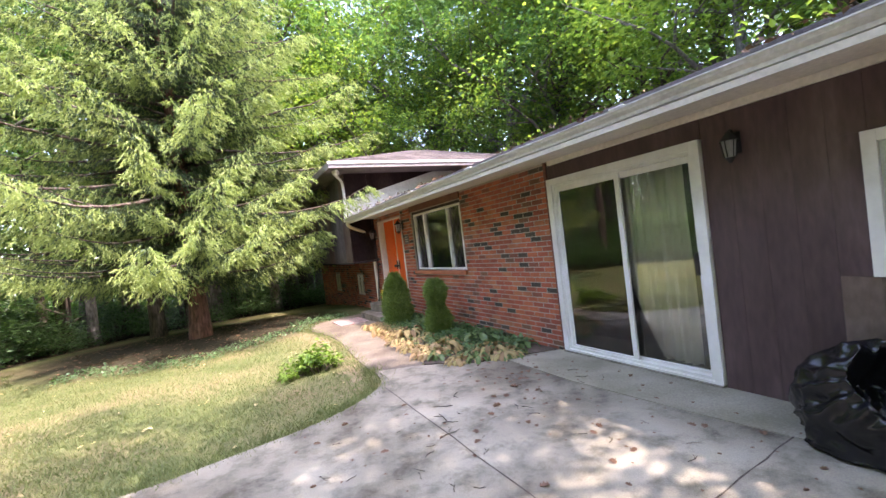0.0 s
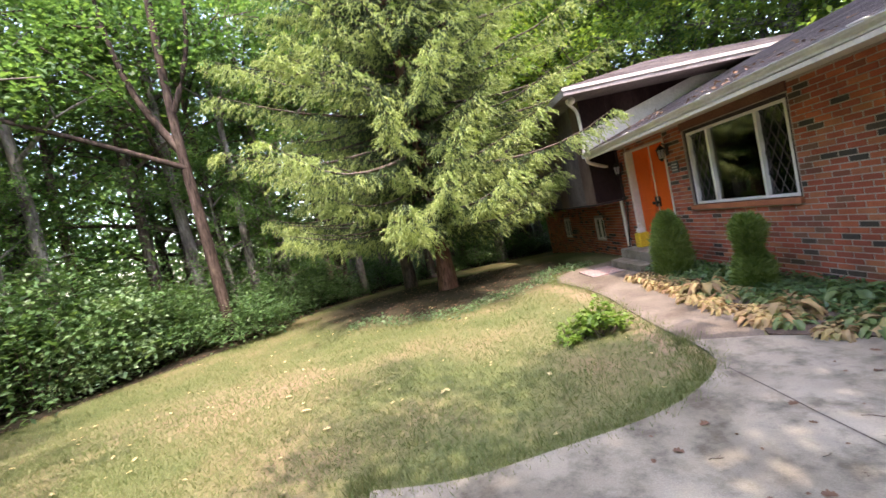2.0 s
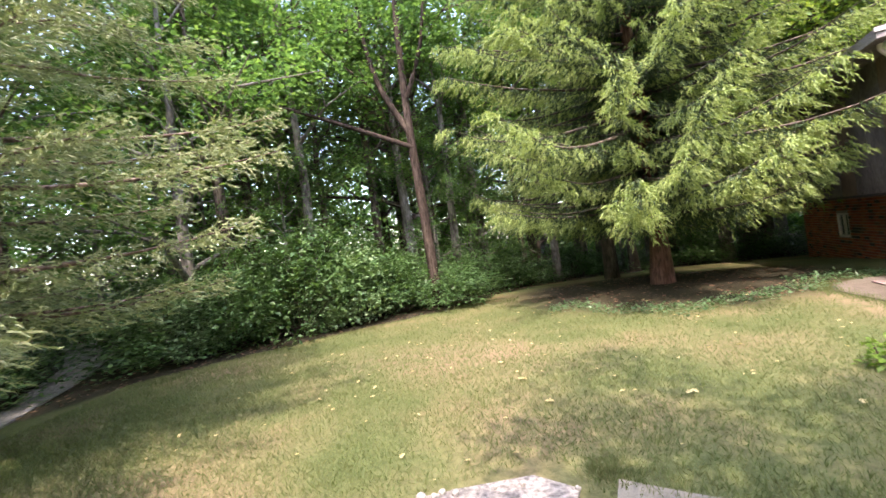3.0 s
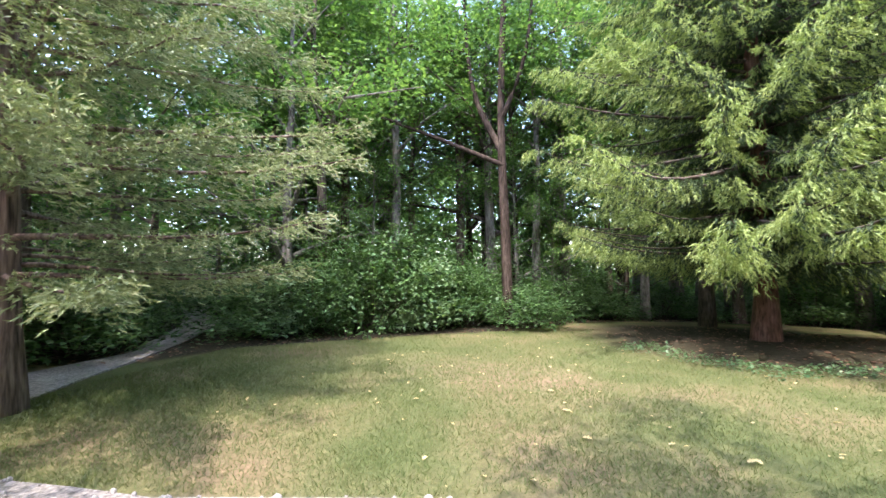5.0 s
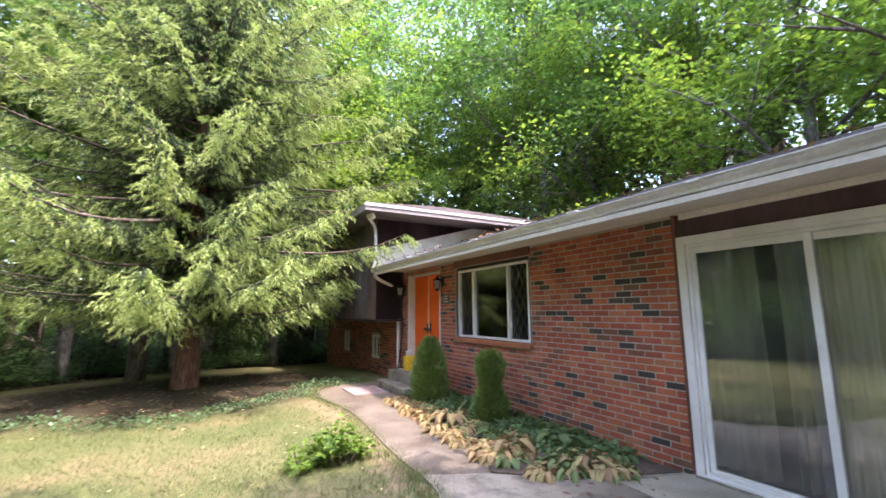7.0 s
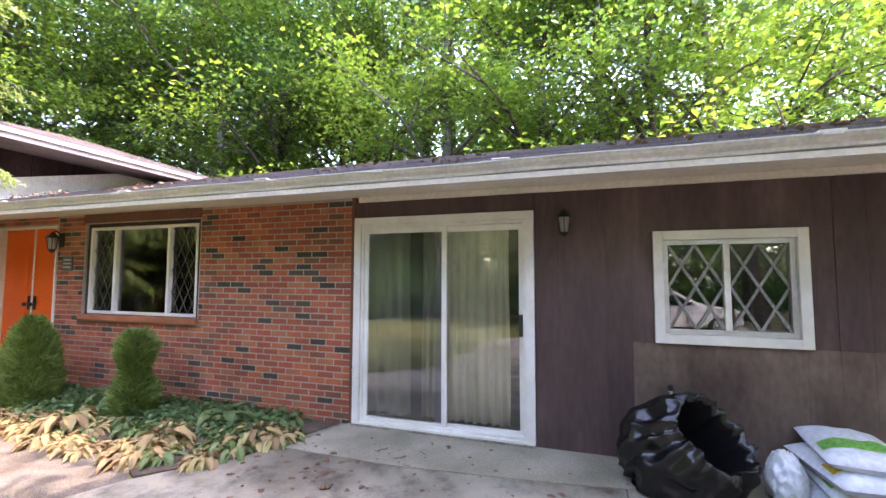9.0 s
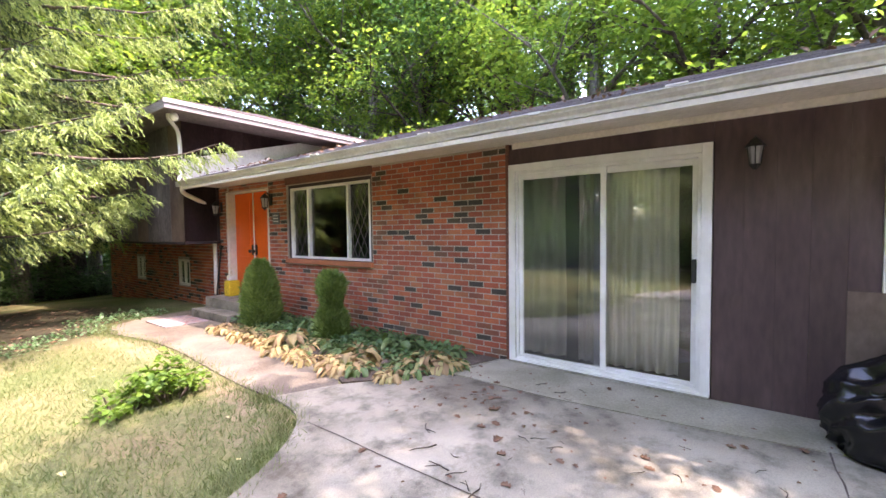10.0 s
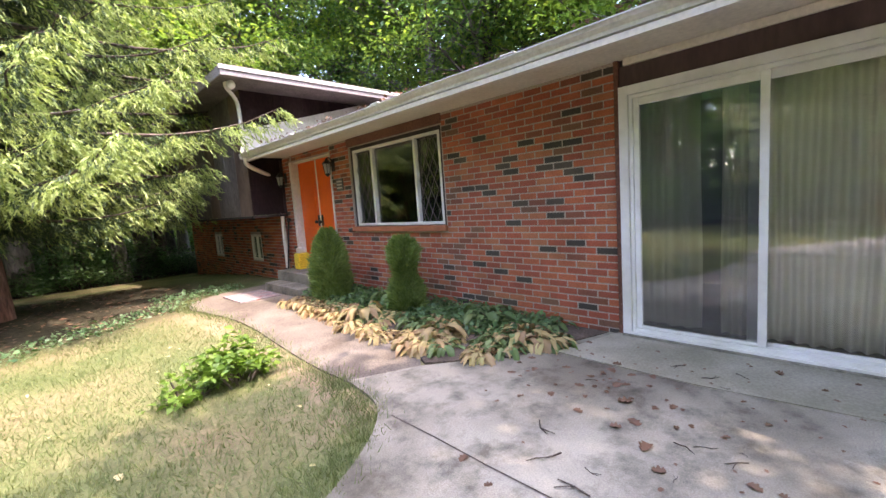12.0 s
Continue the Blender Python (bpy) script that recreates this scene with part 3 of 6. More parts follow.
roof_courses("roof_main", EAVE_X + 0.02, 6.9, -6.3, 10.48, EAVE_Z + 0.02, PITCH, M_SHINGLE, "low-pitched roof of worn grey shingles with fallen debris")
rear = bmesh.new()
q = [rear.verts.new(p) for p in ((6.9, -6.3, 3.66), (6.9, 10.48, 3.66), (11.2, 10.48, 2.3), (11.2, -6.3, 2.3))]
rear.faces.new(q)
bmesh.ops.solidify(rear, geom=rear.faces[:], thickness=0.06)
tagged(part("roof_rear", rear, M_SHINGLE), "rear slope of the shingle roof", "roof", kind="structure")
gable = bmesh.new()
ga = [gable.verts.new(p) for p in ((2.95, -6.1, 2.34), (6.9, -6.1, 3.60), (11.1, -6.1, 2.34))]
gable.faces.new(ga)
bmesh.ops.solidify(gable, geom=gable.faces[:], thickness=0.08)
tagged(part("wall_gable", gable, M_DARK_BOARD), "dark boarded gable end", "wall", kind="structure")


def gutter(name, length, label, parent=None):
    """A K-style gutter of a given length, running along its own y, open upwards."""
    prof = [(0.06, 0.0), (0.0, 0.0), (-0.05, 0.01), (-0.058, 0.045), (-0.09, 0.085), (-0.10, 0.12), (-0.112, 0.122), (-0.112, 0.136), (-0.095, 0.136), (-0.093, 0.122), (-0.082, 0.088), (-0.05, 0.05), (-0.044, 0.016), (0.0, 0.008), (0.055, 0.008)]
    n = max(2, int(length / 0.5))
    verts = [(x, length * i / n, 0.66 * z + 0.004 * math.sin(i * 1.7)) for i in range(n + 1) for x, z in prof]
    m = len(prof)
    faces = [(i * m + j, i * m + j + 1, (i + 1) * m + j + 1, (i + 1) * m + j) for i in range(n) for j in range(m - 1)]
    faces += [tuple(range(m))[::-1], tuple(n * m + j for j in range(m))]
    root = tagged(new(name), label, "gutter")
    part("trough", mesh_from("trough", verts, faces, M_GUTTER), M_GUTTER, root)
    for yy in (0.0, length):
        part("end_cap", boxes((-0.10, 0.06, yy - 0.004, yy + 0.004, 0.002, 0.083), bevel=0.002), M_GUTTER, root)
    for yy in (3.2, 6.3, 9.4, 12.5, 15.3):
        part("joint_sleeve", boxes((-0.116, -0.106, yy - 0.05, yy + 0.05, 0.070, 0.093), bevel=0.002), M_GUTTER, root, "overlapping gutter joint")
    return root


g = gutter("gutter", 16.6, "long grey-white metal gutter along the eave")
g.matrix_basis = pose(2.93, -6.1, 2.285)
tagged(part("fascia", boxes((2.945, 2.965, -6.3, 10.48, 2.24, 2.388)), M_SOFFIT), "cream fascia board behind the gutter", "fascia", kind="structure")
tagged(part("soffit_edge", boxes((2.885, 2.945, -6.3, 10.48, 2.235, 2.280)), M_SOFFIT), "cream lower edge of the eave", "trim", kind="structure")
for y in (-2.5, 0.2, 2.25, 4.5, 6.3, 8.4, 10.2):
    s_ = part("gutter_strap", boxes((2.815, 2.90, y - 0.07, y + 0.07, 2.378, 2.391), bevel=0.004), M_TRIM)
    tagged(s_, "white metal strap across the gutter", "gutter strap", "gutter straps")


def pipe(name, points, label, mat, radius=0.035, parent=None):
    me = tube_mesh(name, [(points, [radius] * len(points))], mat, 10)
    ob = part(name, me, mat, parent)
    return tagged(ob, label, "downspout") if parent is None else ob


spout = thing("downspout", "cream metal downspout elbowing from the gutter to the ground", "downspout")
part("elbow", tube_mesh("elbow", [(smooth_line([(2.88, 10.36, 2.30), (2.89, 10.37, 2.2), (3.0, 10.42, 2.13), (3.4, 10.55, 1.98), (3.54, 10.6, 1.88), (3.555, 10.62, 1.72)], 5), [0.038] * 26)], M_SOFFIT, 10), M_SOFFIT, spout)
part("pipe", tube_mesh("pipe", [([(3.555, 10.62, 1.73), (3.555, 10.62, 1.0), (3.555, 10.62, 0.1)], [0.04] * 3)], M_SOFFIT, 10), M_SOFFIT, spout)
part("outlet", tube_mesh("outlet", [([(3.555, 10.62, 0.16), (3.55, 10.62, 0.0), (3.46, 10.56, -0.09)], [0.055, 0.055, 0.05])], M_BLACK, 10), M_BLACK, spout, "black plastic outlet boot")

# split-level wing beyond the door
UX, UY0, UY1 = 2.95, 10.5, 17.6
wing_base = tagged(part("wall_wing_base", boxes((3.632, 3.85, 10.9, 12.02, -1.1, 1.24), (3.632, 3.85, 12.02, 12.62, -1.1, 0.22), (3.632, 3.85, 12.02, 12.62, 0.82, 1.24), (3.632, 3.85, 12.62, 14.7, -1.1, 1.24), (3.632, 3.85, 14.7, 15.3, -1.1, 0.22),
                                                    (3.632, 3.85, 14.7, 15.3, 0.82, 1.24), (3.632, 3.85, 15.3, 17.5, -1.1, 1.24), (3.85, 10, 17.3, 17.5, -1.1, 1.24)), M_MORTAR), "shaded brick base of the split-level wing", "wall", kind="structure")
tagged(part("wing_soffit", boxes((UX, 10, UY0, UY1, 1.20, 1.245)), M_DARK_BOARD), "dark underside of the overhanging storey", "soffit", kind="structure")
wing = tagged(new("wall_wing_upper"), "overhanging upper storey of weathered brown and grey panels, end wall darkened as eave shade", "wall", kind="structure")
part("core", boxes((UX + 0.02, 9.9, UY0 + 0.02, UY1 - 0.02, 1.25, 3.55)), M_DARK_BOARD, wing)
y = UY0
k = 0
while y < UY1 - 0.1:
    w = 0.61
    part("panel", boxes((UX, UX + 0.02, y, min(y + w - 0.012, UY1), 1.25, 3.55)), M_PANEL if k % 3 else M_SIDING_WORN, wing)
    y, k = y + w, k + 1
# End wall boards: the eave's shade is put into their near-black colour.
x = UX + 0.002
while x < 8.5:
    part("panel", boxes((x, x + 0.60, UY0, UY0 + 0.02, 1.25 if x < 3.4 else 2.3, 3.55)), M_SIDING_SHADED, wing)
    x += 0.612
# Pale sheet standing for the sunlit wall below the eave's shadow.
lit_band = bmesh.new()
fv = [[lit_band.verts.new((x, y, z)) for x, z in ((2.955, 2.42), (6.3, 3.50), (6.3, 3.74), (2.955, 2.82))] for y in (10.488, 10.497)]
lit_band.faces.new(fv[0])
lit_band.faces.new(fv[1][::-1])
for i in range(4):
    lit_band.faces.new((fv[0][i], fv[0][(i + 1) % 4], fv[1][(i + 1) % 4], fv[1][i]))
bmesh.ops.recalc_face_normals(lit_band, faces=lit_band.faces)
part("flashing", lit_band, M_GUTTER, wing, "pale grey band painted as the sunlit foot of the wall above the lower roof")


def hip_roof():
    root = tagged(new("roof_wing"), "hipped upper roof of worn grey shingles with pale fascia", "roof", kind="structure")
    x0, x1, y0, y1, z0 = 2.42, 10.4, 9.75, 18.2, 3.68
    ym, rise = (y0 + y1) / 2, 1.32
    pts = [(x0, y0, z0), (x1, y0, z0), (x1, y1, z0), (x0, y1, z0), (x0 + 4.2, ym, z0 + rise), (x1 - 3.2, ym, z0 + rise)]
    bm = bmesh.new()
    v = [bm.verts.new(p) for p in pts]
    for f in ((0, 1, 5, 4), (1, 2, 5), (2, 3, 4, 5), (3, 0, 4)):
        bm.faces.new([v[i] for i in f])
    bmesh.ops.recalc_face_normals(bm, faces=bm.faces)
    part("shingle_cover", bm, M_SHINGLE, root, "worn grey shingles")
    verts, faces = [], []
    r = random.Random(8)
    n = 30
    for i in range(n):
        t0, t1 = i / n, (i + 1.15) / n
        xa, xb = x0 + 4.2 * t0, x1 - 3.2 * t0
        y_a, y_b = y0 + (ym - y0) * t0 - 0.02, y0 + (ym - y0) * t1
        za, zb = z0 + rise * t0 + 0.012, z0 + rise * t1 + 0.004
        xx = xa
        while xx < xb:
            w = 0.3
            e = min(xx + w - 0.006, xb)
            o = r.uniform(0, 0.006)
            k = len(verts)
            verts += [(xx, y_a, za + o), (e, y_a, za + o), (e, y_b, zb), (xx, y_b, zb), (xx, y_a, za - 0.012), (e, y_a, za - 0.012)]
            faces += [(k, k + 1, k + 2, k + 3), (k + 4, k + 5, k + 1, k)]
            xx += w
    tagged(part("shingles", mesh_from("shingles", verts, faces, M_SHINGLE), M_SHINGLE, root), kind="stuff")
    part("fascia", boxes((x0, x1, y0, y0 + 0.025, z0 - 0.15, z0 - 0.004), (x0, x0 + 0.025, y0 + 0.026, y1, z0 - 0.15, z0 - 0.004), bevel=0.003), M_FASCIA, root, "grey weathered fascia")
    part("soffit", boxes((x0 + 0.026, x1, y0 + 0.026, y1, z0 - 0.15, z0 - 0.13)), M_PANEL, root)
    part("drip_edge", boxes((x0 - 0.02, x1, y0 - 0.025, y0 - 0.002, z0 - 0.06, z0 + 0.002), bevel=0.003), M_GUTTER, root, "pale drip edge")


hip_roof()
pipe("upper_downspout", smooth_line([(2.62, 10.1, 3.56), (2.66, 10.25, 3.48), (2.86, 10.43, 3.34), (2.9, 10.44, 3.1), (2.9, 10.44, 2.6), (2.88, 10.42, 2.5), (2.84, 10.38, 2.39)], 4), "white downspout from the upper roof to the lower gutter", M_TRIM, 0.034)
eave_lamp = thing("flood_lamp", "small white round floodlight under the upper eave", "lamp")
bm = bmesh.new()
bmesh.ops.create_uvsphere(bm, u_segments=14, v_segments=8, radius=0.075, matrix=pose(2.66, 10.02, 3.46))
part("bulb", bm, M_TRIM, eave_lamp, smooth=True)
bm = bmesh.new()
bmesh.ops.create_cone(bm, cap_ends=True, segments=12, radius1=0.035, radius2=0.05, depth=0.06, matrix=pose(2.66, 10.02, 3.525))
part("socket", bm, M_ALU, eave_lamp)

# ---- openings ----


def glass_pane(parent, x, y0, y1, z0, z1):
    ob = part("pane", boxes((x, x + 0.005, y0, y1, z0, z1)), M_GLASS, parent)
    ob.visible_shadow = False
    return ob


def frame_rect(name, parent, x0, x1, y0, y1, z0, z1, w, mat, bevel=0.004, bottom=None):
    b = w if bottom is None else bottom
    for nm, spec in ((name, (x0, x1, y0, y0 + w, z0, z1)), (name, (x0, x1, y1 - w, y1, z0, z1)), (name, (x0, x1, y0 + w, y1 - w, z1 - w, z1)), (name, (x0, x1, y0 + w, y1 - w, z0, z0 + b))):
        part(nm, boxes(spec, bevel=bevel), mat, parent)


slider = tagged(new("door_patio"), "white-framed sliding patio door with large panes, closed", "patio door", kind="structure")
frame_rect("casing", slider, 3.585, 3.66, 2.085, 3.943, -0.02, 2.095, 0.075, M_TRIM, bottom=0.022)
frame_rect("track_frame", slider, 3.61, 3.74, 2.161, 3.867, 0.003, 2.019, 0.03, M_TRIM, bottom=0.03)
lead = part("sliding_panel", boxes((3.622, 3.652, 2.93, 2.985, 0.036, 1.988), bevel=0.004), M_TRIM, slider)
part("stile", boxes((3.622, 3.652, 3.79, 3.836, 0.036, 1.988), bevel=0.004), M_TRIM, lead)
part("rail", boxes((3.622, 3.652, 2.985, 3.79, 0.036, 0.058), bevel=0.004), M_TRIM, lead)
part("rail", boxes((3.622, 3.652, 2.985, 3.79, 1.93, 1.988), bevel=0.004), M_TRIM, lead)
part("screen_stile", boxes((3.656, 3.668, 2.99, 3.055, 0.05, 1.98), bevel=0.003), M_ALU, lead, "grey metal screen edge")
glass_pane(lead, 3.636, 2.986, 3.789, 0.059, 1.929)
fixed = part("fixed_panel", boxes((3.675, 3.705, 2.985, 3.03, 0.036, 1.988), bevel=0.004), M_TRIM, slider)
part("stile", boxes((3.675, 3.705, 2.192, 2.235, 0.036, 1.988), bevel=0.004), M_TRIM, fixed)
part("rail", boxes((3.675, 3.705, 2.235, 2.985, 0.036, 0.058), bevel=0.004), M_TRIM, fixed)
part("rail", boxes((3.675, 3.705, 2.235, 2.985, 1.93, 1.988), bevel=0.004), M_TRIM, fixed)
glass_pane(fixed, 3.688, 2.236, 2.984, 0.059, 1.929)
part("insect_screen", boxes((3.6435, 3.645, 2.990, 3.786, 0.074, 1.928)), M_SCREEN, lead, "fine grey insect mesh")
part("handle", boxes((3.60, 3.674, 2.196, 2.228, 0.93, 1.13), bevel=0.006), M_BLACK, slider, "black pull handle")
tagged(part("door_sill", boxes((3.57, 3.74, 2.09, 3.94, -0.06, -0.021), bevel=0.006), M_CONCRETE), "worn concrete sill below the patio door", "sill", kind="structure")


def curtain(name, x, y0, y1, z0, z1, mat, label, folds=14, seed=0, depth=0.03):
    r = random.Random(seed)
    n, m = folds * 8, 8
    verts, faces = [], []
    ph = [r.uniform(-0.6, 0.6) for _ in range(folds + 2)]
    for j in range(m + 1):
        for i in range(n + 1):
            u = i / 8
            a = depth * math.sin(u * 2 * math.pi * 0.98 + ph[int(u)]) + 0.012 * math.sin(u * 2.3 + j * 0.25)
            yy = y0 + (y1 - y0) * i / n + 0.006 * math.sin(j * 0.8 + u)
            verts.append((x + a * (0.6 + 0.5 * j / m), yy, z1 + (z0 - z1) * j / m))
    for j in range(m):
        for i in range(n):
            k = j * (n + 1) + i
            faces.append((k, k + 1, k + n + 2, k + n + 1))
    me = mesh_from(name, verts, faces, mat, True)
    ob = part(name, me, mat)
    so = ob.modifiers.new("thick", "SOLIDIFY")
    so.thickness = 0.003
    return tagged(ob, label, "curtain", "curtains")


curtain("curtain", 3.765, 2.34, 3.06, 0.06, 2.04, M_CURTAIN, "cream pleated curtain hanging behind the patio door", 8, 1)
curtain("curtain", 3.765, 3.38, 3.86, 0.06, 2.04, M_CURTAIN, "cream curtain drawn to the door edge", 4, 2)
curtain("curtain", 3.77, 3.04, 3.24, 0.06, 2.04, M_CURTAIN, "narrow gathered cream curtain behind the door", 3, 3)
curtain("curtain", 3.98, 6.66, 7.0, 0.98, 2.14, M_TEAL, "dark teal curtain behind the front window", 5, 4, 0.02)
curtain("curtain", 3.98, 7.6, 8.1, 0.98, 2.14, M_TEAL, "dark teal curtain behind the front window", 6, 5, 0.02)


for y0, y1 in ((6.2, 6.62), (7.63, 8.05)):
    curtain("blind", 3.80, y0, y1, 0.99, 2.12, M_LEAD, "pale grey cloth behind the lattice side light", 4, 7, 0.008)


def lattice(parent, x, y0, y1, z0, z1, nx, nz, w=0.011, mat=None):
    """Diamond lattice bars clipped to a rectangle, each a part."""
    dy, dz = (y1 - y0) / nx, (z1 - z0) / nz
    for sgn in (1, -1):
        for k in range(-nz, nx + nz + 1):
            pts = []
            # the line crosses the rectangle where y = y0 + (k + s * t) * dy
            t0, t1 = 0.0, float(nz)
            a, b = (-k, nx - k) if sgn > 0 else (k - nx, k)
            t0, t1 = max(t0, a), min(t1, b)
            if t1 - t0 < 0.05:
                continue
            p = Vector((x, y0 + (k + sgn * t0) * dy, z0 + t0 * dz))
            q = Vector((x, y0 + (k + sgn * t1) * dy, z0 + t1 * dz))
            bm = bmesh.new()
            n = Vector((0, -(q - p).z, (q - p).y)).normalized() * w / 2
            off = 0.0 if sgn > 0 else 0.003
            for sx in (off, off + 0.005):
                pts += [bm.verts.new(c + Vector((sx, 0, 0))) for c in (p + n, p - n, q - n, q + n)]
            for f in ((0, 1, 2, 3), (7, 6, 5, 4), (0, 4, 5, 1), (1, 5, 6, 2), (2, 6, 7, 3), (3, 7, 4, 0)):
                bm.faces.new([pts[i] for i in f])
            part("lattice_bar", bm, mat or M_LEAD, parent)


front_win = tagged(new("window_1"), "three-part front window with diamond lattice side lights", "window", kind="structure")
part("brown_surround", boxes((3.655, 3.70, 6.10, 6.155, 0.92, 2.19), (3.655, 3.70, 8.085, 8.14, 0.92, 2.19), (3.655, 3.70, 6.155, 8.085, 2.14, 2.19)), M_DARK_BOARD, front_win)
frame_rect("window_frame", front_win, 3.65, 3.73, 6.156, 8.084, 0.975, 2.139, 0.035, M_TRIM, 0.003)
for yy in (6.64, 7.6):
    part("mullion", boxes((3.648, 3.728, yy - 0.022, yy + 0.022, 1.011, 2.103), bevel=0.003), M_TRIM, front_win)
for y0, y1 in ((6.192, 6.617), (6.663, 7.577), (7.623, 8.048)):
    glass_pane(front_win, 3.70, y0, y1, 1.011, 2.103)
lattice(front_win, 3.686, 6.192, 6.617, 1.011, 2.103, 3, 4, 0.006, M_PANEL)
lattice(front_win, 3.686, 7.623, 8.048, 1.011, 2.103, 3, 4, 0.006, M_PANEL)

kitchen_win = tagged(new("window_2"), "white two-pane slider window with diamond lattice", "window", kind="structure")
frame_rect("casing", kitchen_win, 3.60, 3.665, 0.01, 1.095, 0.935, 1.870, 0.075, M_TRIM)
frame_rect("sash_frame", kitchen_win, 3.635, 3.70, 0.086, 1.019, 1.011, 1.794, 0.04, M_ALU, 0.003)
part("meeting_stile", boxes((3.632, 3.69, 0.53, 0.575, 1.052, 1.753), bevel=0.003), M_TRIM, kitchen_win)
glass_pane(kitchen_win, 3.672, 0.127, 0.529, 1.052, 1.753)
glass_pane(kitchen_win, 3.662, 0.576, 0.978, 1.052, 1.753)
lattice(kitchen_win, 3.656, 0.127, 0.529, 1.052, 1.753, 2, 2, 0.022, M_LATTICE)
lattice(kitchen_win, 3.646, 0.576, 0.978, 1.052, 1.753, 2, 2, 0.022, M_LATTICE)

for y0 in (12.02, 14.7):
    w = tagged(new("window_basement"), "small pale-framed basement window in the brick base", "window", kind="structure")
    frame_rect("window_frame", w, 3.63, 3.70, y0, y0 + 0.6, 0.22, 0.82, 0.05, M_SOFFIT)
    part("mullion", boxes((3.635, 3.695, y0 + 0.28, y0 + 0.32, 0.27, 0.77)), M_SOFFIT, w)
    glass_pane(w, 3.67, y0 + 0.05, y0 + 0.28, 0.27, 0.77)
    glass_pane(w, 3.67, y0 + 0.32, y0 + 0.55, 0.27, 0.77)

# front double door
DX = 3.74
door = tagged(new("door_front"), "bright orange double front door with dark handles, closed", "front door", kind="structure")
for y0, y1, hy in ((8.735, 9.418, 9.36), (9.432, 10.115, 9.49)):
    leaf = part("door_leaf", boxes((DX, DX + 0.045, y0, y1, 0.21, 2.17), bevel=0.004), M_ORANGE, door)
    for z0, z1 in ((0.36, 0.95), (1.12, 2.02)):
        part("raised_panel", boxes((DX - 0.012, DX, y0 + 0.13, y1 - 0.13, z0, z1), bevel=0.005), M_ORANGE, leaf)
    part("handle_plate", boxes((DX - 0.012, DX, hy - 0.03, hy + 0.03, 0.98, 1.18), bevel=0.004), M_BLACK, leaf, "dark metal handle plate")
    bm = bmesh.new()
    bmesh.ops.create_uvsphere(bm, u_segments=12, v_segments=8, radius=0.032, matrix=pose(DX - 0.06, hy, 1.06))
    bmesh.ops.create_cone(bm, cap_ends=True, segments=8, radius1=0.012, radius2=0.012, depth=0.06, matrix=pose(DX - 0.03, hy, 1.06, 0, 90, 0))
    part("knob", bm, M_BLACK, leaf, "dark round knob", True)
part("astragal", boxes((DX - 0.015, DX + 0.01, 9.413, 9.437, 0.21, 2.17), bevel=0.002), M_SOFFIT, door, "pale strip between the leaves")
for y0, y1, nm in ((10.12, 10.20, "jamb"), (8.70, 8.73, "jamb")):
    part(nm, boxes((3.60, 3.80, y0, y1, 0.1, 2.2), bevel=0.004), M_SOFFIT, door, "cream painted jamb")
part("head", boxes((3.66, 3.80, 8.735, 10.115, 2.175, 2.2)), M_SOFFIT, door)
tagged(part("stoop", boxes((3.16, 3.86, 8.72, 10.22, -0.35, 0.2), bevel=0.015), M_CONCRETE), "worn concrete stoop below the front door", "step", kind="structure")
tagged(part("stoop_tread", boxes((2.86, 3.155, 8.8, 10.1, -0.35, 0.03), bevel=0.012), M_CONCRETE), "low concrete step before the stoop", "step", kind="structure")
tagged(part("window_sill_brick", boxes((3.575, 3.69, 6.08, 8.16, 0.895, 0.965), bevel=0.006), M_BRICK_FAR), "projecting brick sill under the front window", "sill", kind="structure")
tagged(part("frieze_board", boxes((3.598, 3.632, 6.08, 8.16, 2.20, 2.318)), M_BROWN_TRIM), "reddish brown board above the front window", "trim", kind="structure")


def lantern(at):
    """A black wall lantern with a back plate, bracket, cage and glass."""
    t = thing("wall_lantern", "black iron wall lantern with pale glass", "wall lamp", "wall lanterns", at=at)
    part("back_plate", boxes((-0.015, 0.0, -0.045, 0.045, -0.1, 0.1), bevel=0.005), M_BLACK, t)
    part("bracket", tube_mesh("bracket", [(smooth_line([(-0.01, 0, 0.05), (-0.07, 0, 0.12), (-0.12, 0, 0.1)], 5), [0.009] * 11)], M_BLACK, 6), M_BLACK, t)
    bm = bmesh.new()
    bmesh.ops.create_cone(bm, cap_ends=True, segments=6, radius1=0.085, radius2=0.015, depth=0.08, matrix=pose(-0.12, 0, 0.06))
    part("cap", bm, M_BLACK, t)
    bm = bmesh.new()
    bmesh.ops.create_cone(bm, cap_ends=True, segments=6, radius1=0.042, radius2=0.066, depth=0.15, matrix=pose(-0.12, 0, -0.056))
    part("glass", bm, M_LAMP_GLASS, t, "pale frosted glass")
    for k in range(6):
        a = k * math.pi / 3
        part("bar", tube_mesh("bar", [([(-0.12 + 0.07 * math.cos(a), 0.07 * math.sin(a), 0.02), (-0.12 + 0.046 * math.cos(a), 0.046 * math.sin(a), -0.13)], [0.005, 0.005])], M_BLACK, 5), M_BLACK, t)
    bm = bmesh.new()
    bmesh.ops.create_cone(bm, cap_ends=True, segments=6, radius1=0.01, radius2=0.05, depth=0.05, matrix=pose(-0.12, 0, -0.158))
    part("finial", bm, M_BLACK, t)
    return t


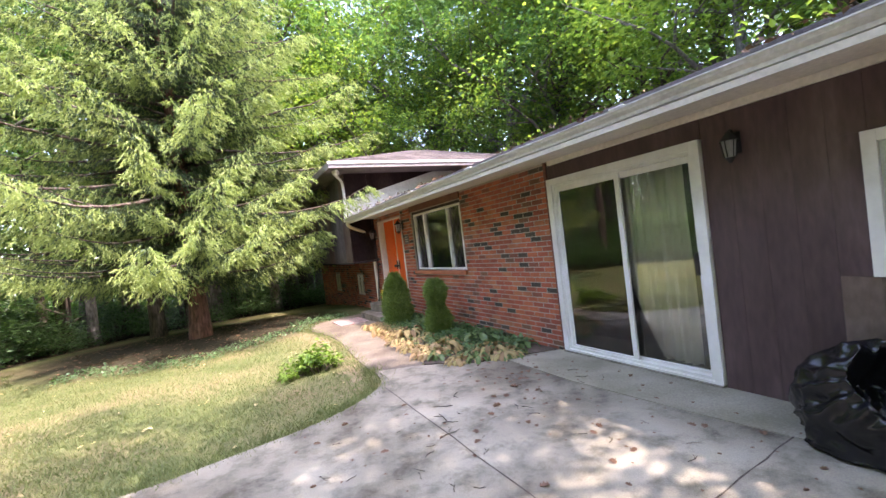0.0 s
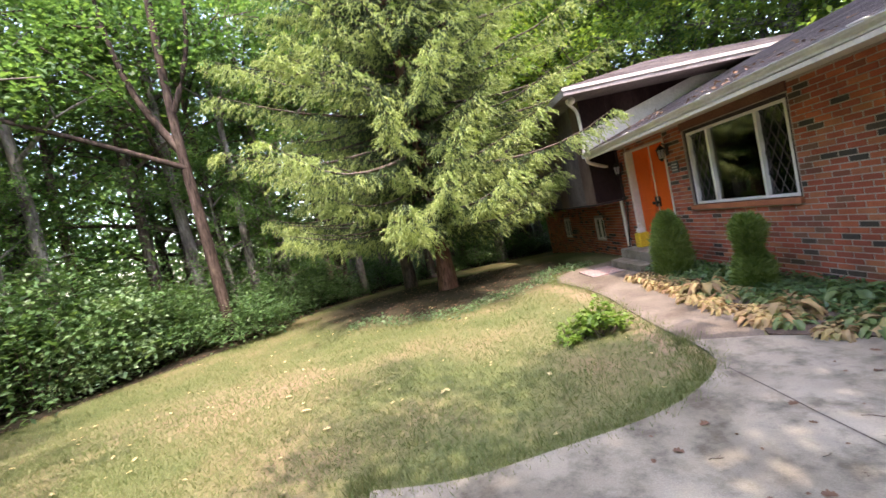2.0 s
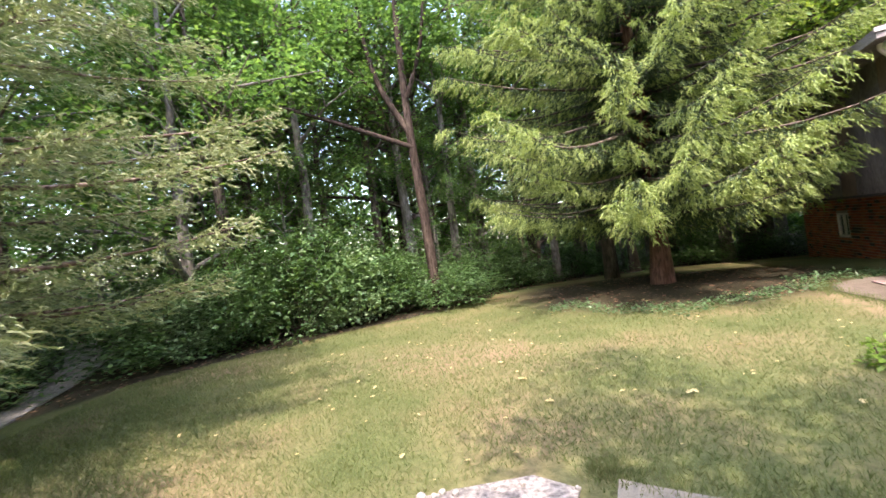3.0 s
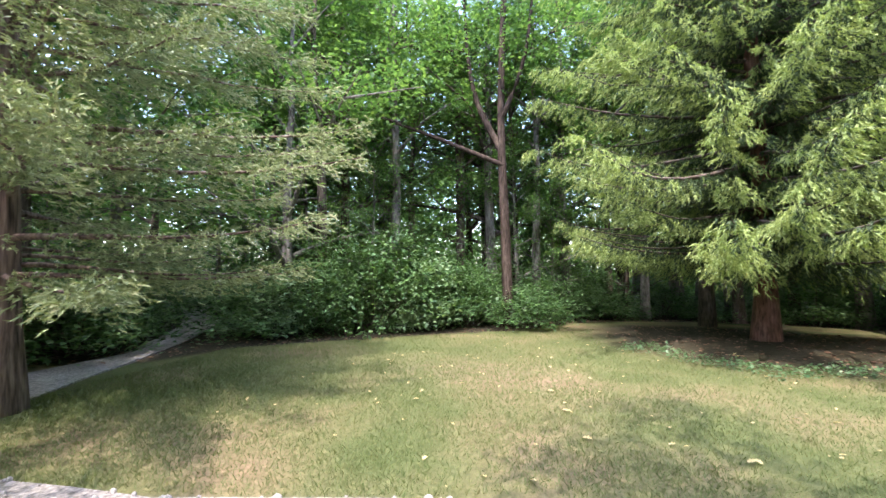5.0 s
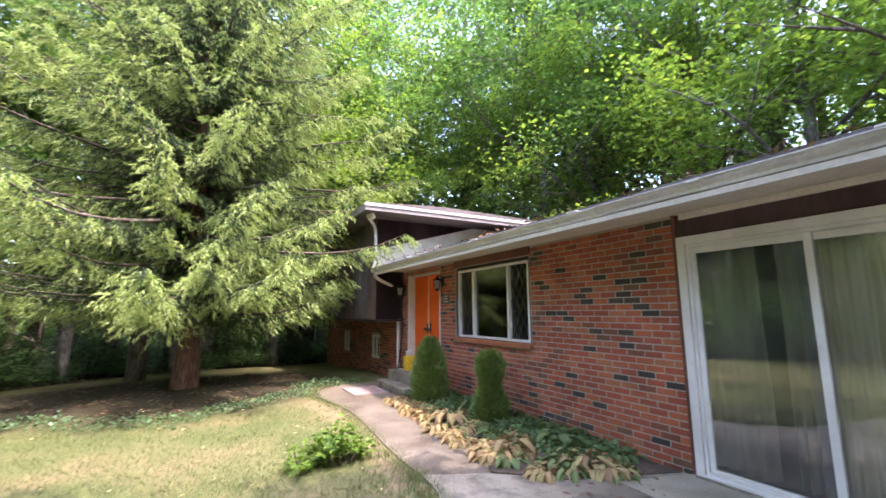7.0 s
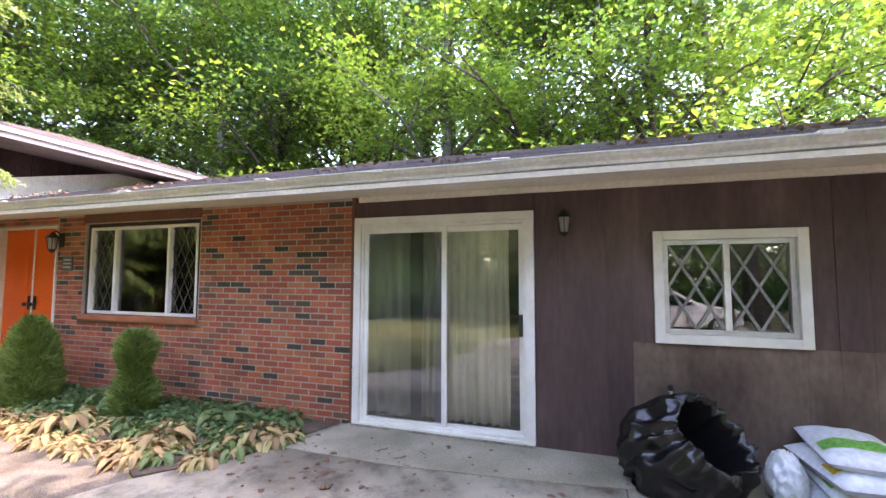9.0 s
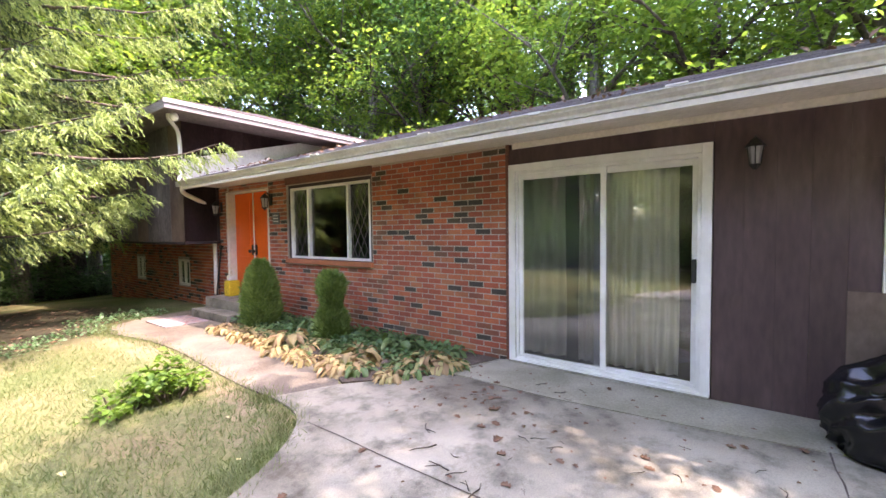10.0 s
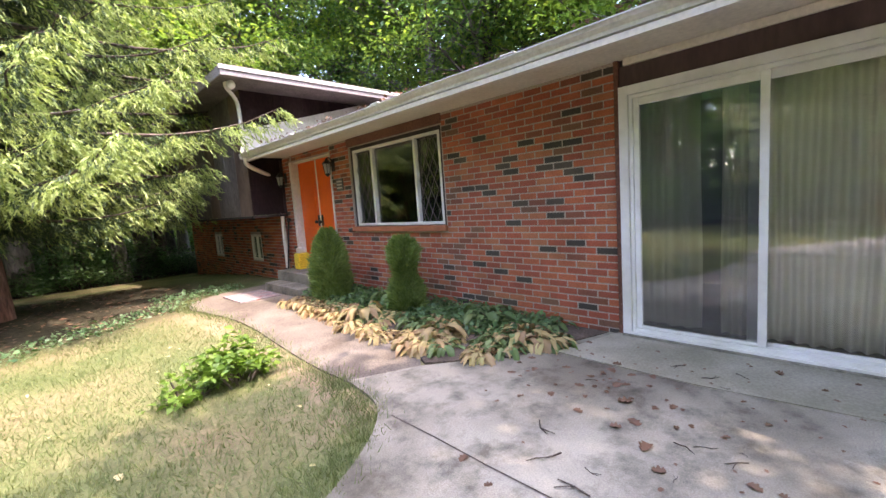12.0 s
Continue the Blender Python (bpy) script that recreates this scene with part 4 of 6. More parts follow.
lan = lantern((3.62, 8.62, 1.98))
copy_thing(lan, pose(3.62, 10.42, 1.93))
copy_thing(lan, pose(3.618, 1.81, 1.99) @ Matrix.Diagonal((0.85, 0.85, 0.85, 1)))
sign = thing("address_plaque", "small dark address plaque on the brick wall", "sign")
part("plate", boxes((3.60, 3.618, 8.36, 8.56, 1.55, 1.75), bevel=0.004), M_SIGN, sign)
for i in range(3):
    part("lettering_bar", boxes((3.597, 3.600, 8.385, 8.535, 1.69 - i * 0.05, 1.71 - i * 0.05)), M_LEAD, sign, "pale unreadable lettering")

# ---- trees ----
def broad_tree(name, seed, h, crown, base, mat, bark, clumps=150, per=42, leaf=0.17, limbs=13, label="", fork=False):
    """A woodland tree: trunk, curved limbs with forks, and clumps of leaves round the limb ends."""
    r = np.random.RandomState(seed)
    root = thing(name, label, "tree")
    n = 9
    t = np.linspace(0, 1, n)
    sway = np.cumsum(r.normal(0, 0.05, (n, 2)), 0) * h / 12
    trunk = np.column_stack([sway - sway[0], t * h * 0.92 - 0.4])
    r0 = 0.012 * h + 0.03
    rad = r0 * (1 - 0.88 * t) + 0.012
    rad[0] *= 1.35
    part("trunk", tube_mesh("trunk", [(trunk, rad)], bark, 9), bark, root)
    tips, limb_paths = [], []
    for k in range(limbs):
        u = base / h + (0.95 - base / h) * (k + r.uniform(0, 0.9)) / limbs
        p0 = np.array([np.interp(u, t, trunk[:, i]) for i in range(3)])
        az = k * 2.4 + r.uniform(-0.4, 0.4)
        v = (u - base / h) / (1 - base / h)
        ln = crown * (0.55 + 0.75 * math.sin(math.pi * min(1, 0.2 + 0.75 * v))) * (1.1 - 0.55 * v) * r.uniform(0.75, 1.1)
        rise = r.uniform(0.25, 0.75) + 0.5 * v
        d = np.array([math.cos(az), math.sin(az), rise])
        s = np.linspace(0, 1, 6)[:, None]
        path = p0 + d * ln * s + np.array([0, 0, -0.18 * ln]) * s ** 2 + np.cumsum(r.normal(0, 0.035 * ln, (6, 3)), 0) * s
        lr = rad[0] * 0.42 * (1 - u * 0.7)
        limb_paths.append((path, np.linspace(lr, 0.012, 6)))
        for j in range(3):
            q = path[2 + j % 3]
            az2 = az + r.choice([-1, 1]) * r.uniform(0.4, 1.1)
            d2 = np.array([math.cos(az2), math.sin(az2), r.uniform(0.1, 0.7)])
            sp = q + d2 * ln * 0.45 * np.linspace(0, 1, 4)[:, None]
            limb_paths.append((sp, np.linspace(lr * 0.45, 0.008, 4)))
            tips += [sp[1], sp[2], sp[3]]
        tips += [path[3], path[4], path[5]]
    part("limb_framework", tube_mesh("limb_framework", limb_paths, bark, 5), bark, root)
    tips = np.array(tips + [trunk[-1], trunk[-2]])
    cs = tips[r.randint(0, len(tips), clumps)] + r.normal(0, crown * 0.13, (clumps, 3)) * [1, 1, 0.7]
    size = r.uniform(0.35, 0.75, clumps) * crown / 3.2
    c = np.repeat(cs, per, 0) + r.normal(0, 1, (clumps * per, 3)) * np.repeat(size, per)[:, None] * [0.62, 0.62, 0.36]
    d = r.normal(0, 1, c.shape) * [1, 1, 0.4] + [0, 0, -0.25]
    nn = r.normal(0, 0.45, c.shape) + [0, 0, 1]
    ls = leaf * r.uniform(0.6, 1.25, len(c))
    v, tr = leaf_arrays(c, d, nn, ls, ls * 0.62)
    part("crown", tri_mesh("crown", v, tr, mat), mat, root)
    return root


def conifer(name, seed, h, reach, low, mat, bark, label, at, r0=0.17, twig=0.2, droop=0.35, step=0.06, whorl=9, gap=0.33, blades=8, bl=0.085, bw=0.017, top=0.0):
    """A conifer: trunk, whorled drooping branches and needle sprays on every twig. reach(u, az) gives the branch length."""
    r = np.random.RandomState(seed)
    root = thing(name, label, "tree", at=at)
    tz = np.linspace(-0.3, h, 10)
    trunk = np.column_stack([0.05 * np.sin(tz * 0.7), 0.05 * np.cos(tz * 0.6), tz])
    rr = r0 * (1 - 0.92 * np.linspace(0, 1, 10))
    rr[0] *= 1.5
    part("trunk", tube_mesh("trunk", [(trunk, rr)], bark, 12), bark, root)
    axes, bases, lens, wood = [], [], [], []
    z = low
    while z < h - 0.15:
        u = (z - low) / (h - low)
        for k in range(max(4, int(whorl * (1 - 0.5 * u)))):
            az = r.uniform(0, 2 * math.pi)
            ln = reach(u, az) * r.uniform(0.62, 1.08)
            if ln < 0.15:
                continue
            zz = z + r.uniform(-gap, gap)
            s = np.linspace(0, 1, 9)
            dr = droop * (1 - 0.75 * u) * r.uniform(0.5, 1.3)
            px = np.column_stack([math.cos(az) * ln * s, math.sin(az) * ln * s, zz + ln * (0.12 * s - dr * s ** 1.4 + 0.6 * dr * s ** 3)])
            px[:, :2] += np.cumsum(r.normal(0, 0.015, (9, 2)), 0) * ln
            wood.append((px, np.linspace(0.012 + 0.008 * ln, 0.004, 9)))
            m = max(3, int(ln / step))
            ss = np.sort(r.uniform(0.22 if ln > 1 else 0.05, 1.0, m))
            for side in (-1, 1, 0):
                p = np.column_stack([np.interp(ss, s, px[:, i]) for i in range(3)])
                p += r.normal(0, 0.05, p.shape)
                fwd = np.array([math.cos(az), math.sin(az), 0])
                lat = np.array([-math.sin(az), math.cos(az), 0])
                if side:
                    off = r.uniform(0.0, 0.5, m) * (1.05 - ss) * min(1.4, ln) + 0.03
                    p = p + lat * (side * off)[:, None] + fwd * (off * 0.5)[:, None] - np.array([0, 0, 1]) * (off * r.uniform(0.1, 0.8, m))[:, None]
                    dd = fwd * 0.8 + lat * side * 0.7 + r.normal(0, 0.25, (m, 3)) + np.array([0, 0, -0.5 if twig > 0.2 else -0.2])
                else:
                    dd = fwd * 0.6 + r.normal(0, 0.3, (m, 3)) + np.array([0, 0, -0.6 if twig > 0.2 else 0.0])
                bases.append(p)
                axes.append(dd)
        z += gap * (1.0 - 0.35 * u)
    wv, wt = joined([tube_arrays(p, q, 4) for p, q in wood])
    part("branch_framework", tri_mesh("branch_framework", wv, wt, bark), bark, root)
    b, a = np.concatenate(bases), unit(np.concatenate(axes))
    ln = twig * r.uniform(0.5, 1.25, len(b))
    ref = unit(r.normal(0, 1, b.shape))
    s1 = unit(np.cross(a, ref))
    s2 = np.cross(a, s1)
    vs = []
    for k in range(blades):
        f = (k + 0.3) / blades
        ang = k * 2.4
        out = s1 * math.cos(ang) + s2 * math.sin(ang)
        d = unit(a + out * 0.75)
        vs.append(blade_arrays(b + a * (ln * f)[:, None], d, unit(np.cross(d, out + 0.1)), bl * r.uniform(0.8, 1.2, len(b)), bw))
    # one long blade carries the twig
    vs.append(blade_arrays(b, a, s1, ln * 1.15, bw * 1.2))
    v, tr = joined(vs)
    part("crown", tri_mesh("crown", v, tr, mat), mat, root)
    return root


def spruce_reach(u, az):
    lobes = 1 + 0.05 * math.cos(az + 0.5) + 0.16 * math.sin(3 * az + 9 * u) + 0.10 * math.sin(5 * az - 14 * u)
    return (4.85 * (1 - u) ** 0.58 + 0.05) * lobes * (0.85 + 0.15 * min(1, u * 6))


def spruce(at, h=16.5, low=1.6, seed=11):
    """A large spruce of separate drooping boughs, each hung with curtains of branchlets, pale towards the tips."""
    r = np.random.RandomState(seed)
    root = thing("spruce_tree", "large drooping spruce with pale green tips on the lawn", "tree", at=at)
    tz = np.linspace(-0.3, h, 12)
    trunk = np.column_stack([0.05 * np.sin(tz * 0.7), 0.05 * np.cos(tz * 0.6), tz])
    rr = 0.2 * (1 - 0.92 * np.linspace(0, 1, 12))
    rr[0] *= 1.5
    part("trunk", tube_mesh("trunk", [(trunk, rr)], M_BARK_RED, 12), M_BARK_RED, root)
    wood, base, axis, tipward = [], [], [], []
    z, turn = low, 0.0
    down = np.array([0, 0, -1.0])
    while z < h - 0.2:
        u = (z - low) / (h - low)
        count = 11 if u < 0.55 else 6
        for k in range(count):
            az = turn + (k + r.uniform(-0.3, 0.3)) * 2 * math.pi / count
            ln = spruce_reach(u, az) * (r.uniform(0.72, 1.1) if k % 3 else r.uniform(0.3, 0.6))
            if ln < 0.2:
                continue
            fwd, lat = np.array([math.cos(az), math.sin(az), 0]), np.array([-math.sin(az), math.cos(az), 0])
            s = np.linspace(0, 1, 9)
            dip = (0.36 * (1 - 0.7 * u)) * r.uniform(0.5, 1.2) * min(1, 0.6 + 4 * u)
            z0 = z + r.uniform(-0.22, 0.22)
            px = fwd * (ln * s)[:, None] + np.array([0, 0, 1]) * (z0 + ln * (0.2 * s - dip * s ** 1.2 * 1.6 + 0.95 * dip * s ** 3))[:, None]
            px = px + lat * np.cumsum(r.normal(0, 0.014, 9) * ln)[:, None]
            wood.append((px, np.linspace(0.014 + 0.009 * ln, 0.004, 9)))
            m = max(6, int(ln / (0.034 if z < 3.2 else 0.044 if z < 9.0 else 0.13)))
            ss = r.uniform(0.06, 1.0, m) ** 0.9
            side = r.choice([-1.0, 1.0], m)
            start = np.column_stack([np.interp(ss, s, px[:, i]) for i in range(3)])
            bl = (0.16 + 0.62 * (1 - 0.72 * ss) * min(1, ln / 3.0)) * r.uniform(0.6, 1.15, m)
            way = unit(fwd * 0.8 + (lat * side[:, None]) * r.uniform(0.25, 0.95, m)[:, None] + down * r.uniform(0.05, 0.5, m)[:, None])
            for f in np.linspace(0.12, 1.0, 7):
                p = start + way * (bl * f)[:, None] + down * (0.32 * bl * f * f)[:, None] + r.normal(0, 0.015, (m, 3))
                base.append(p)
                axis.append(way * (0.35 + 0.5 * f) + down * r.uniform(0.25, 1.0, m)[:, None] + r.normal(0, 0.3, (m, 3)))
                tipward.append(0.55 * f + 0.6 * ss + r.normal(0, 0.16, m))
        turn += 0.9 + r.uniform(0, 0.5)
        z += 0.36 * (1 - 0.25 * u)
    wv, wt = joined([tube_arrays(p, q, 4) for p, q in wood])
    part("branch_framework", tri_mesh("branch_framework", wv, wt, M_BARK), M_BARK, root)
    base, axis, tipward = np.concatenate(base), unit(np.concatenate(axis)), np.concatenate(tipward)
    # Paler needles towards bough and branchlet tips, darker ones further in.
    for name, mat, keep in (("new_growth", M_SPRUCE, tipward > 0.66), ("old_growth", M_SPRUCE_INNER, tipward <= 0.66)):
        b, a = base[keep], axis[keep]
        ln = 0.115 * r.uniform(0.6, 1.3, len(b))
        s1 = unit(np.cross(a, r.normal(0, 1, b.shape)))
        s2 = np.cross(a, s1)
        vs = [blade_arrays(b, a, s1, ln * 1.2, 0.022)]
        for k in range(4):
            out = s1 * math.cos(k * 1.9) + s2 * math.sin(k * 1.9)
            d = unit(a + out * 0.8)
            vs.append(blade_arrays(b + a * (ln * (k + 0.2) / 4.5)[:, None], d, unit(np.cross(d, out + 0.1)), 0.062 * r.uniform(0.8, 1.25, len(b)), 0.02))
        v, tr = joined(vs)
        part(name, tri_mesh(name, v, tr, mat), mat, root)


spruce((-0.65, 12.25, float(height(-0.65, 12.25))))


def cedar_reach(u, az):
    lobes = 1 + 0.3 * math.sin(2 * az + 7 * u + 0.6) + 0.15 * math.sin(4 * az - 9 * u)
    return (2.95 * (1 + 0.18 * math.cos(az - 0.5)) * (1 - u) ** 0.6 * (0.9 + 0.5 * math.sin(math.pi * min(1, u * 1.2)))) * lobes


conifer("cedar_tree", 12, 11.0, cedar_reach, 1.65, M_CEDAR, M_BARK_CEDAR, "old cedar with stringy bark and feathery grey-green sprays", (-7.45, 2.25, float(height(-7.45, 2.25))), r0=0.19, twig=0.12, droop=0.28, step=0.027, whorl=9, gap=0.36, blades=5, bl=0.052, bw=0.016)

LW = "tall broadleaf woodland tree in full summer leaf"
kinds = [
    broad_tree("woodland_tree", 21, 15, 3.4, 3.2, M_LEAF, M_BARK, 250, 52, 0.15, 15, label=LW),
    broad_tree("woodland_tree", 22, 17, 3.8, 4.5, M_LEAF, M_BARK_PALE, 270, 52, 0.155, 16, label=LW),
    broad_tree("woodland_tree", 23, 13, 3.2, 2.4, M_LEAF, M_BARK, 240, 52, 0.14, 14, label=LW),
    broad_tree("woodland_tree", 24, 11, 3.0, 1.6, M_LEAF, M_BARK_PALE, 230, 52, 0.135, 14, label=LW),
    broad_tree("maple_tree", 25, 13, 4.0, 1.8, M_LEAF_LIT, M_BARK, 300, 62, 0.155, 16, label="maple behind the house with yellow-green leaves brightened as if sunlit"),
    broad_tree("maple_tree", 26, 15, 4.2, 2.6, M_LEAF_LIT, M_BARK_PALE, 300, 62, 0.16, 16, label="maple behind the house with yellow-green leaves brightened as if sunlit"),
    # Out-of-view tree, added only to throw shade.
    broad_tree("shade_tree", 27, 13, 3.7, 4.6, M_LEAF, M_BARK, 520, 50, 0.18, 18, label="unseen leafy tree added to shade the patio and lawn"),
]
spots = random.Random(77)


def plant(kind, x, y, turn=None, scale=1.0):
    return copy_thing(kinds[kind], pose(x, y, float(height(x, y)), 0, 0, spots.uniform(0, 360) if turn is None else turn) @ Matrix.Scale(scale, 4))


# first of each kind in the woods; unseen added shade tree on the patio
for k, (x, y) in enumerate(((-19, 20), (-24, 16), (-13, 24), (-26, 6), (13.5, 9.5), (14.5, 15), (2.0, -0.85))):
    kinds[k].matrix_basis = pose(x, y, float(height(x, y)), 0, 0, 40 * k) @ Matrix.Scale(0.78 if k == 6 else 1.0, 4)
# west and north woods
for x, y, k in ((-10.8, 8.0, 3), (-11.5, 10.5, 2), (-8.6, 14.5, 0), (-12.5, 13.5, 1), (-10.5, 16.5, 2), (-14.5, 10.9, 3), (-15.5, 15.0, 0), (-17.5, 12.5, 1), (-7.0, 17.5, 1), (-5.0, 19.5, 0), (-8.5, 21, 2),
                (-2.5, 21.5, 1), (0.5, 22.5, 2), (3.5, 22.0, 0), (-5.5, 24, 1), (1.5, 26, 0), (6.5, 21.5, 2), (9.5, 21.0, 1), (2.0, 19.9, 5), (5.2, 20.2, 4), (8.2, 20.0, 5), (0.0, 24.0, 5), (4.2, 23.5, 5), (10.8, 19.6, 4), (-12, 20, 0), (-1.5, 25, 0), (5, 25, 1), (-3.9, 17.6, 3),
                (-11.6, 1.2, 3), (-12.5, 3.2, 0), (-15.5, 2.8, 1), (-15.0, 5.4, 3), (-18.5, 5.5, 0), (-20, 8, 2), (-21.5, 12.5, 3), (-13.5, -1.5, 2), (-18, 0, 1), (-11.5, -5, 0), (-16, -6, 2)):
    plant(k, x, y)
for x, y, s in ((-0.4, 20.4, 1.25), (3.0, 21.4, 1.3), (6.0, 22.6, 1.3), (9.0, 22.0, 1.25), (-3.2, 20.0, 1.1)):
    plant(1, x, y, None, s)
for x, y, s in ((14.0, 13.0, 1.3), (16.5, 17.0, 1.35), (12.2, 15.2, 1.15), (15.5, 10.2, 1.3), (14.5, 7.4, 1.2), (17.5, 21.5, 1.35), (11.6, 20.2, 1.45)):
    plant(1, x, y, None, s)
# slim bare-stemmed trees
pole = [broad_tree("slim_tree", 28 + k, 13.5 + k, 1.9, 6.0 + k, M_LEAF, (M_BARK, M_BARK_PALE)[k], 90, 46, 0.14, 10, label="slim woodland tree with a long bare stem") for k in range(2)]
for k, (x, y) in enumerate(((-8.9, 13.4), (-11.2, 12.2))):
    pole[k].matrix_basis = pose(x, y, float(height(x, y)), 0, 0, 30) @ Matrix.Scale(0.9, 4)
for x, y, k in ((-9.6, 10.9, 1), (-10.4, 12.6, 0), (-12.2, 11.4, 1), (-8.1, 14.0, 1), (-7.8, 15.4, 0), (-9.9, 14.8, 1), (-13.2, 12.8, 0), (-11.0, 9.2, 0), (-12.9, 9.0, 1), (-6.2, 16.4, 1), (-5.2, 18.0, 0), (-3.4, 19.6, 1), (-14.8, 12.2, 1), (-10.2, 17.2, 0),
                (-6.9, 14.9, 1), (-1.2, 19.2, 0), (0.9, 20.6, 1), (-13.9, 14.4, 1)):
    copy_thing(pole[k], pose(x, y, float(height(x, y)), 0, 0, spots.uniform(0, 360)) @ Matrix.Scale(spots.uniform(0.75, 1.1), 4))
# saplings under the canopy
for x, y, k, s in ((-10.2, 10.6, 3, 0.5), (-12.0, 9.4, 3, 0.55), (-6.6, 15.8, 3, 0.5), (-9.0, 17.5, 3, 0.6), (-13.5, 10.8, 2, 0.5), (-4.6, 18.2, 2, 0.45), (-1.6, 20.6, 3, 0.5), (1.2, 21.2, 3, 0.5), (-13.8, 3.8, 3, 0.5), (-11.9, 0.4, 2, 0.5), (-15.8, 8.6, 3, 0.6), (-7.4, 14.6, 3, 0.55)):
    plant(k, x, y, None, s)
# behind the house
for x, y, k in ((11.9, -0.2, 4), (13.8, 0.9, 5), (12.2, 2.5, 4), (12.8, 5.8, 5), (12.5, 12.5, 4), (13.0, -2.0, 5), (14.5, -6.5, 4), (16.5, 1.0, 0), (17.0, 7.0, 1), (16.5, 12.0, 0), (18, -4, 1), (12.8, 17.0, 5), (16.5, 18.5, 0), (20, 4, 2), (20, 14, 1),
                (13, 21, 2), (20, -10, 0), (16, -12, 1), (22, 9, 0)):
    plant(k, x, y)
# behind the camera, where the shade and the reflections come from
for x, y, k, s in ((-2.6, -10.5, 1, 1), (3.0, -11.5, 0, 1), (-6.5, -11.5, 2, 1), (-10, -12, 0, 1), (8, -11, 2, 1), (-4, -15, 1, 1), (1, -16, 0, 1), (-14, -12, 1, 1)):
    plant(k, x, y, None, s)
# Smaller copy, also out of view, added to darken the west lawn.
plant(6, -4.4, -1.9, 70, 0.55)


def forked_tree():
    """The tall forked tree at the lawn's edge, with one long bough reaching over the track."""
    root = thing("forked_tree", "tall forked tree with bare reddish trunk at the lawn edge", "tree", at=(-6.15, 11.6, float(height(-6.15, 11.6))))
    r = np.random.RandomState(4)
    main = smooth_line([(0, 0, -0.3), (-0.05, 0.0, 2.5), (-0.18, 0.1, 5.2), (-0.1, 0.1, 8), (0.1, 0.2, 12), (0.0, 0.2, 16)], 4)
    part("trunk", tube_mesh("trunk", [(main, np.linspace(0.155, 0.04, len(main)))], M_BARK_DARK, 10), M_BARK_DARK, root)
    boughs = [([(-0.16, 0.1, 4.8), (-0.9, 0.0, 6.4), (-1.3, 0.1, 8.5), (-1.5, 0.2, 13)], 0.11), ([(-0.1, 0.1, 5.8), (0.6, 0.1, 7.4), (0.9, 0.2, 10)], 0.08),
              ([(-0.1, 0.05, 4.4), (-1.8, -1.0, 5.3), (-3.6, -2.0, 6.2), (-5.2, -2.8, 7.4)], 0.075), ([(-1.2, 0.0, 8.0), (-2.4, -0.4, 8.2), (-3.6, -0.8, 8.8)], 0.05)]
    tips = []
    for pts, rad in boughs:
        p = smooth_line(pts, 5)
        part("bough", tube_mesh("bough", [(p, np.linspace(rad, 0.02, len(p)))], M_BARK_DARK, 7), M_BARK_DARK, root)
        tips += p[len(p) // 2:]
    tips = np.array(tips + main[-9:])
    cs = tips[r.randint(0, len(tips), 190)] + r.normal(0, 0.9, (190, 3))
    c = np.repeat(cs, 34, 0) + r.normal(0, 0.42, (190 * 34, 3)) * [1, 1, 0.6]
    v, tr = leaf_arrays(c, r.normal(0, 1, c.shape) * [1, 1, 0.4], r.normal(0, 0.5, c.shape) + [0, 0, 1], 0.14 * r.uniform(0.6, 1.2, len(c)), 0.085)
    part("crown", tri_mesh("crown", v, tr, M_LEAF), M_LEAF, root)


forked_tree()
back_trunk = thing("dark_conifer", "dark old trunk standing behind the spruce", "tree", at=(-1.9, 15.4, float(height(-1.9, 15.4))))
part("trunk", tube_mesh("trunk", [(smooth_line([(0, 0, -0.4), (0.02, 0, 0.4), (0.0, 0.05, 4), (0.1, 0.1, 12)], 4), np.linspace(0.30, 0.06, 13))], M_BARK, 11), M_BARK, back_trunk)


def bush(name, seed, w, h, mat, n=3600, leaf=0.12, label="", category="bush"):
    """A leafy bush: stems and leaf clumps over an uneven dome."""
    r = np.random.RandomState(seed)
    root = thing(name, label, category)
    stems = []
    k = max(12, n // 42)
    az, ph = r.uniform(0, 2 * math.pi, k), np.arccos(r.uniform(0.0, 1, k))
    cs = np.column_stack([np.sin(ph) * np.cos(az) * w, np.sin(ph) * np.sin(az) * w, 0.12 * h + np.cos(ph) * h]) * r.uniform(0.55, 1.08, (k, 1))
    for q in cs[: min(k, 26)]:
        s = np.linspace(0, 1, 5)[:, None]
        stems.append((np.array([q[0] * 0.12, q[1] * 0.12, -0.1]) * (1 - s) + q * s + np.array([0, 0, 0.12 * h]) * s * (1 - s), np.linspace(0.016, 0.005, 5)))
    part("stem_framework", tube_mesh("stem_framework", stems, M_BARK, 4), M_BARK, root)
    per = n // k
    c = np.repeat(cs, per, 0) + r.normal(0, 0.16 * (w + h) / 2, (k * per, 3)) * [1, 1, 0.6]
    c[:, 2] = np.abs(c[:, 2]) + 0.02
    d = r.normal(0, 1, c.shape) * [1, 1, 0.35] + [0, 0, -0.2]
    ls = leaf * r.uniform(0.6, 1.3, len(c))
    v, tr = leaf_arrays(c, d, r.normal(0, 0.4, c.shape) + [0, 0, 1], ls, ls * 0.6)
    part("leaves", tri_mesh("leaves", v, tr, mat), mat, root)
    return root


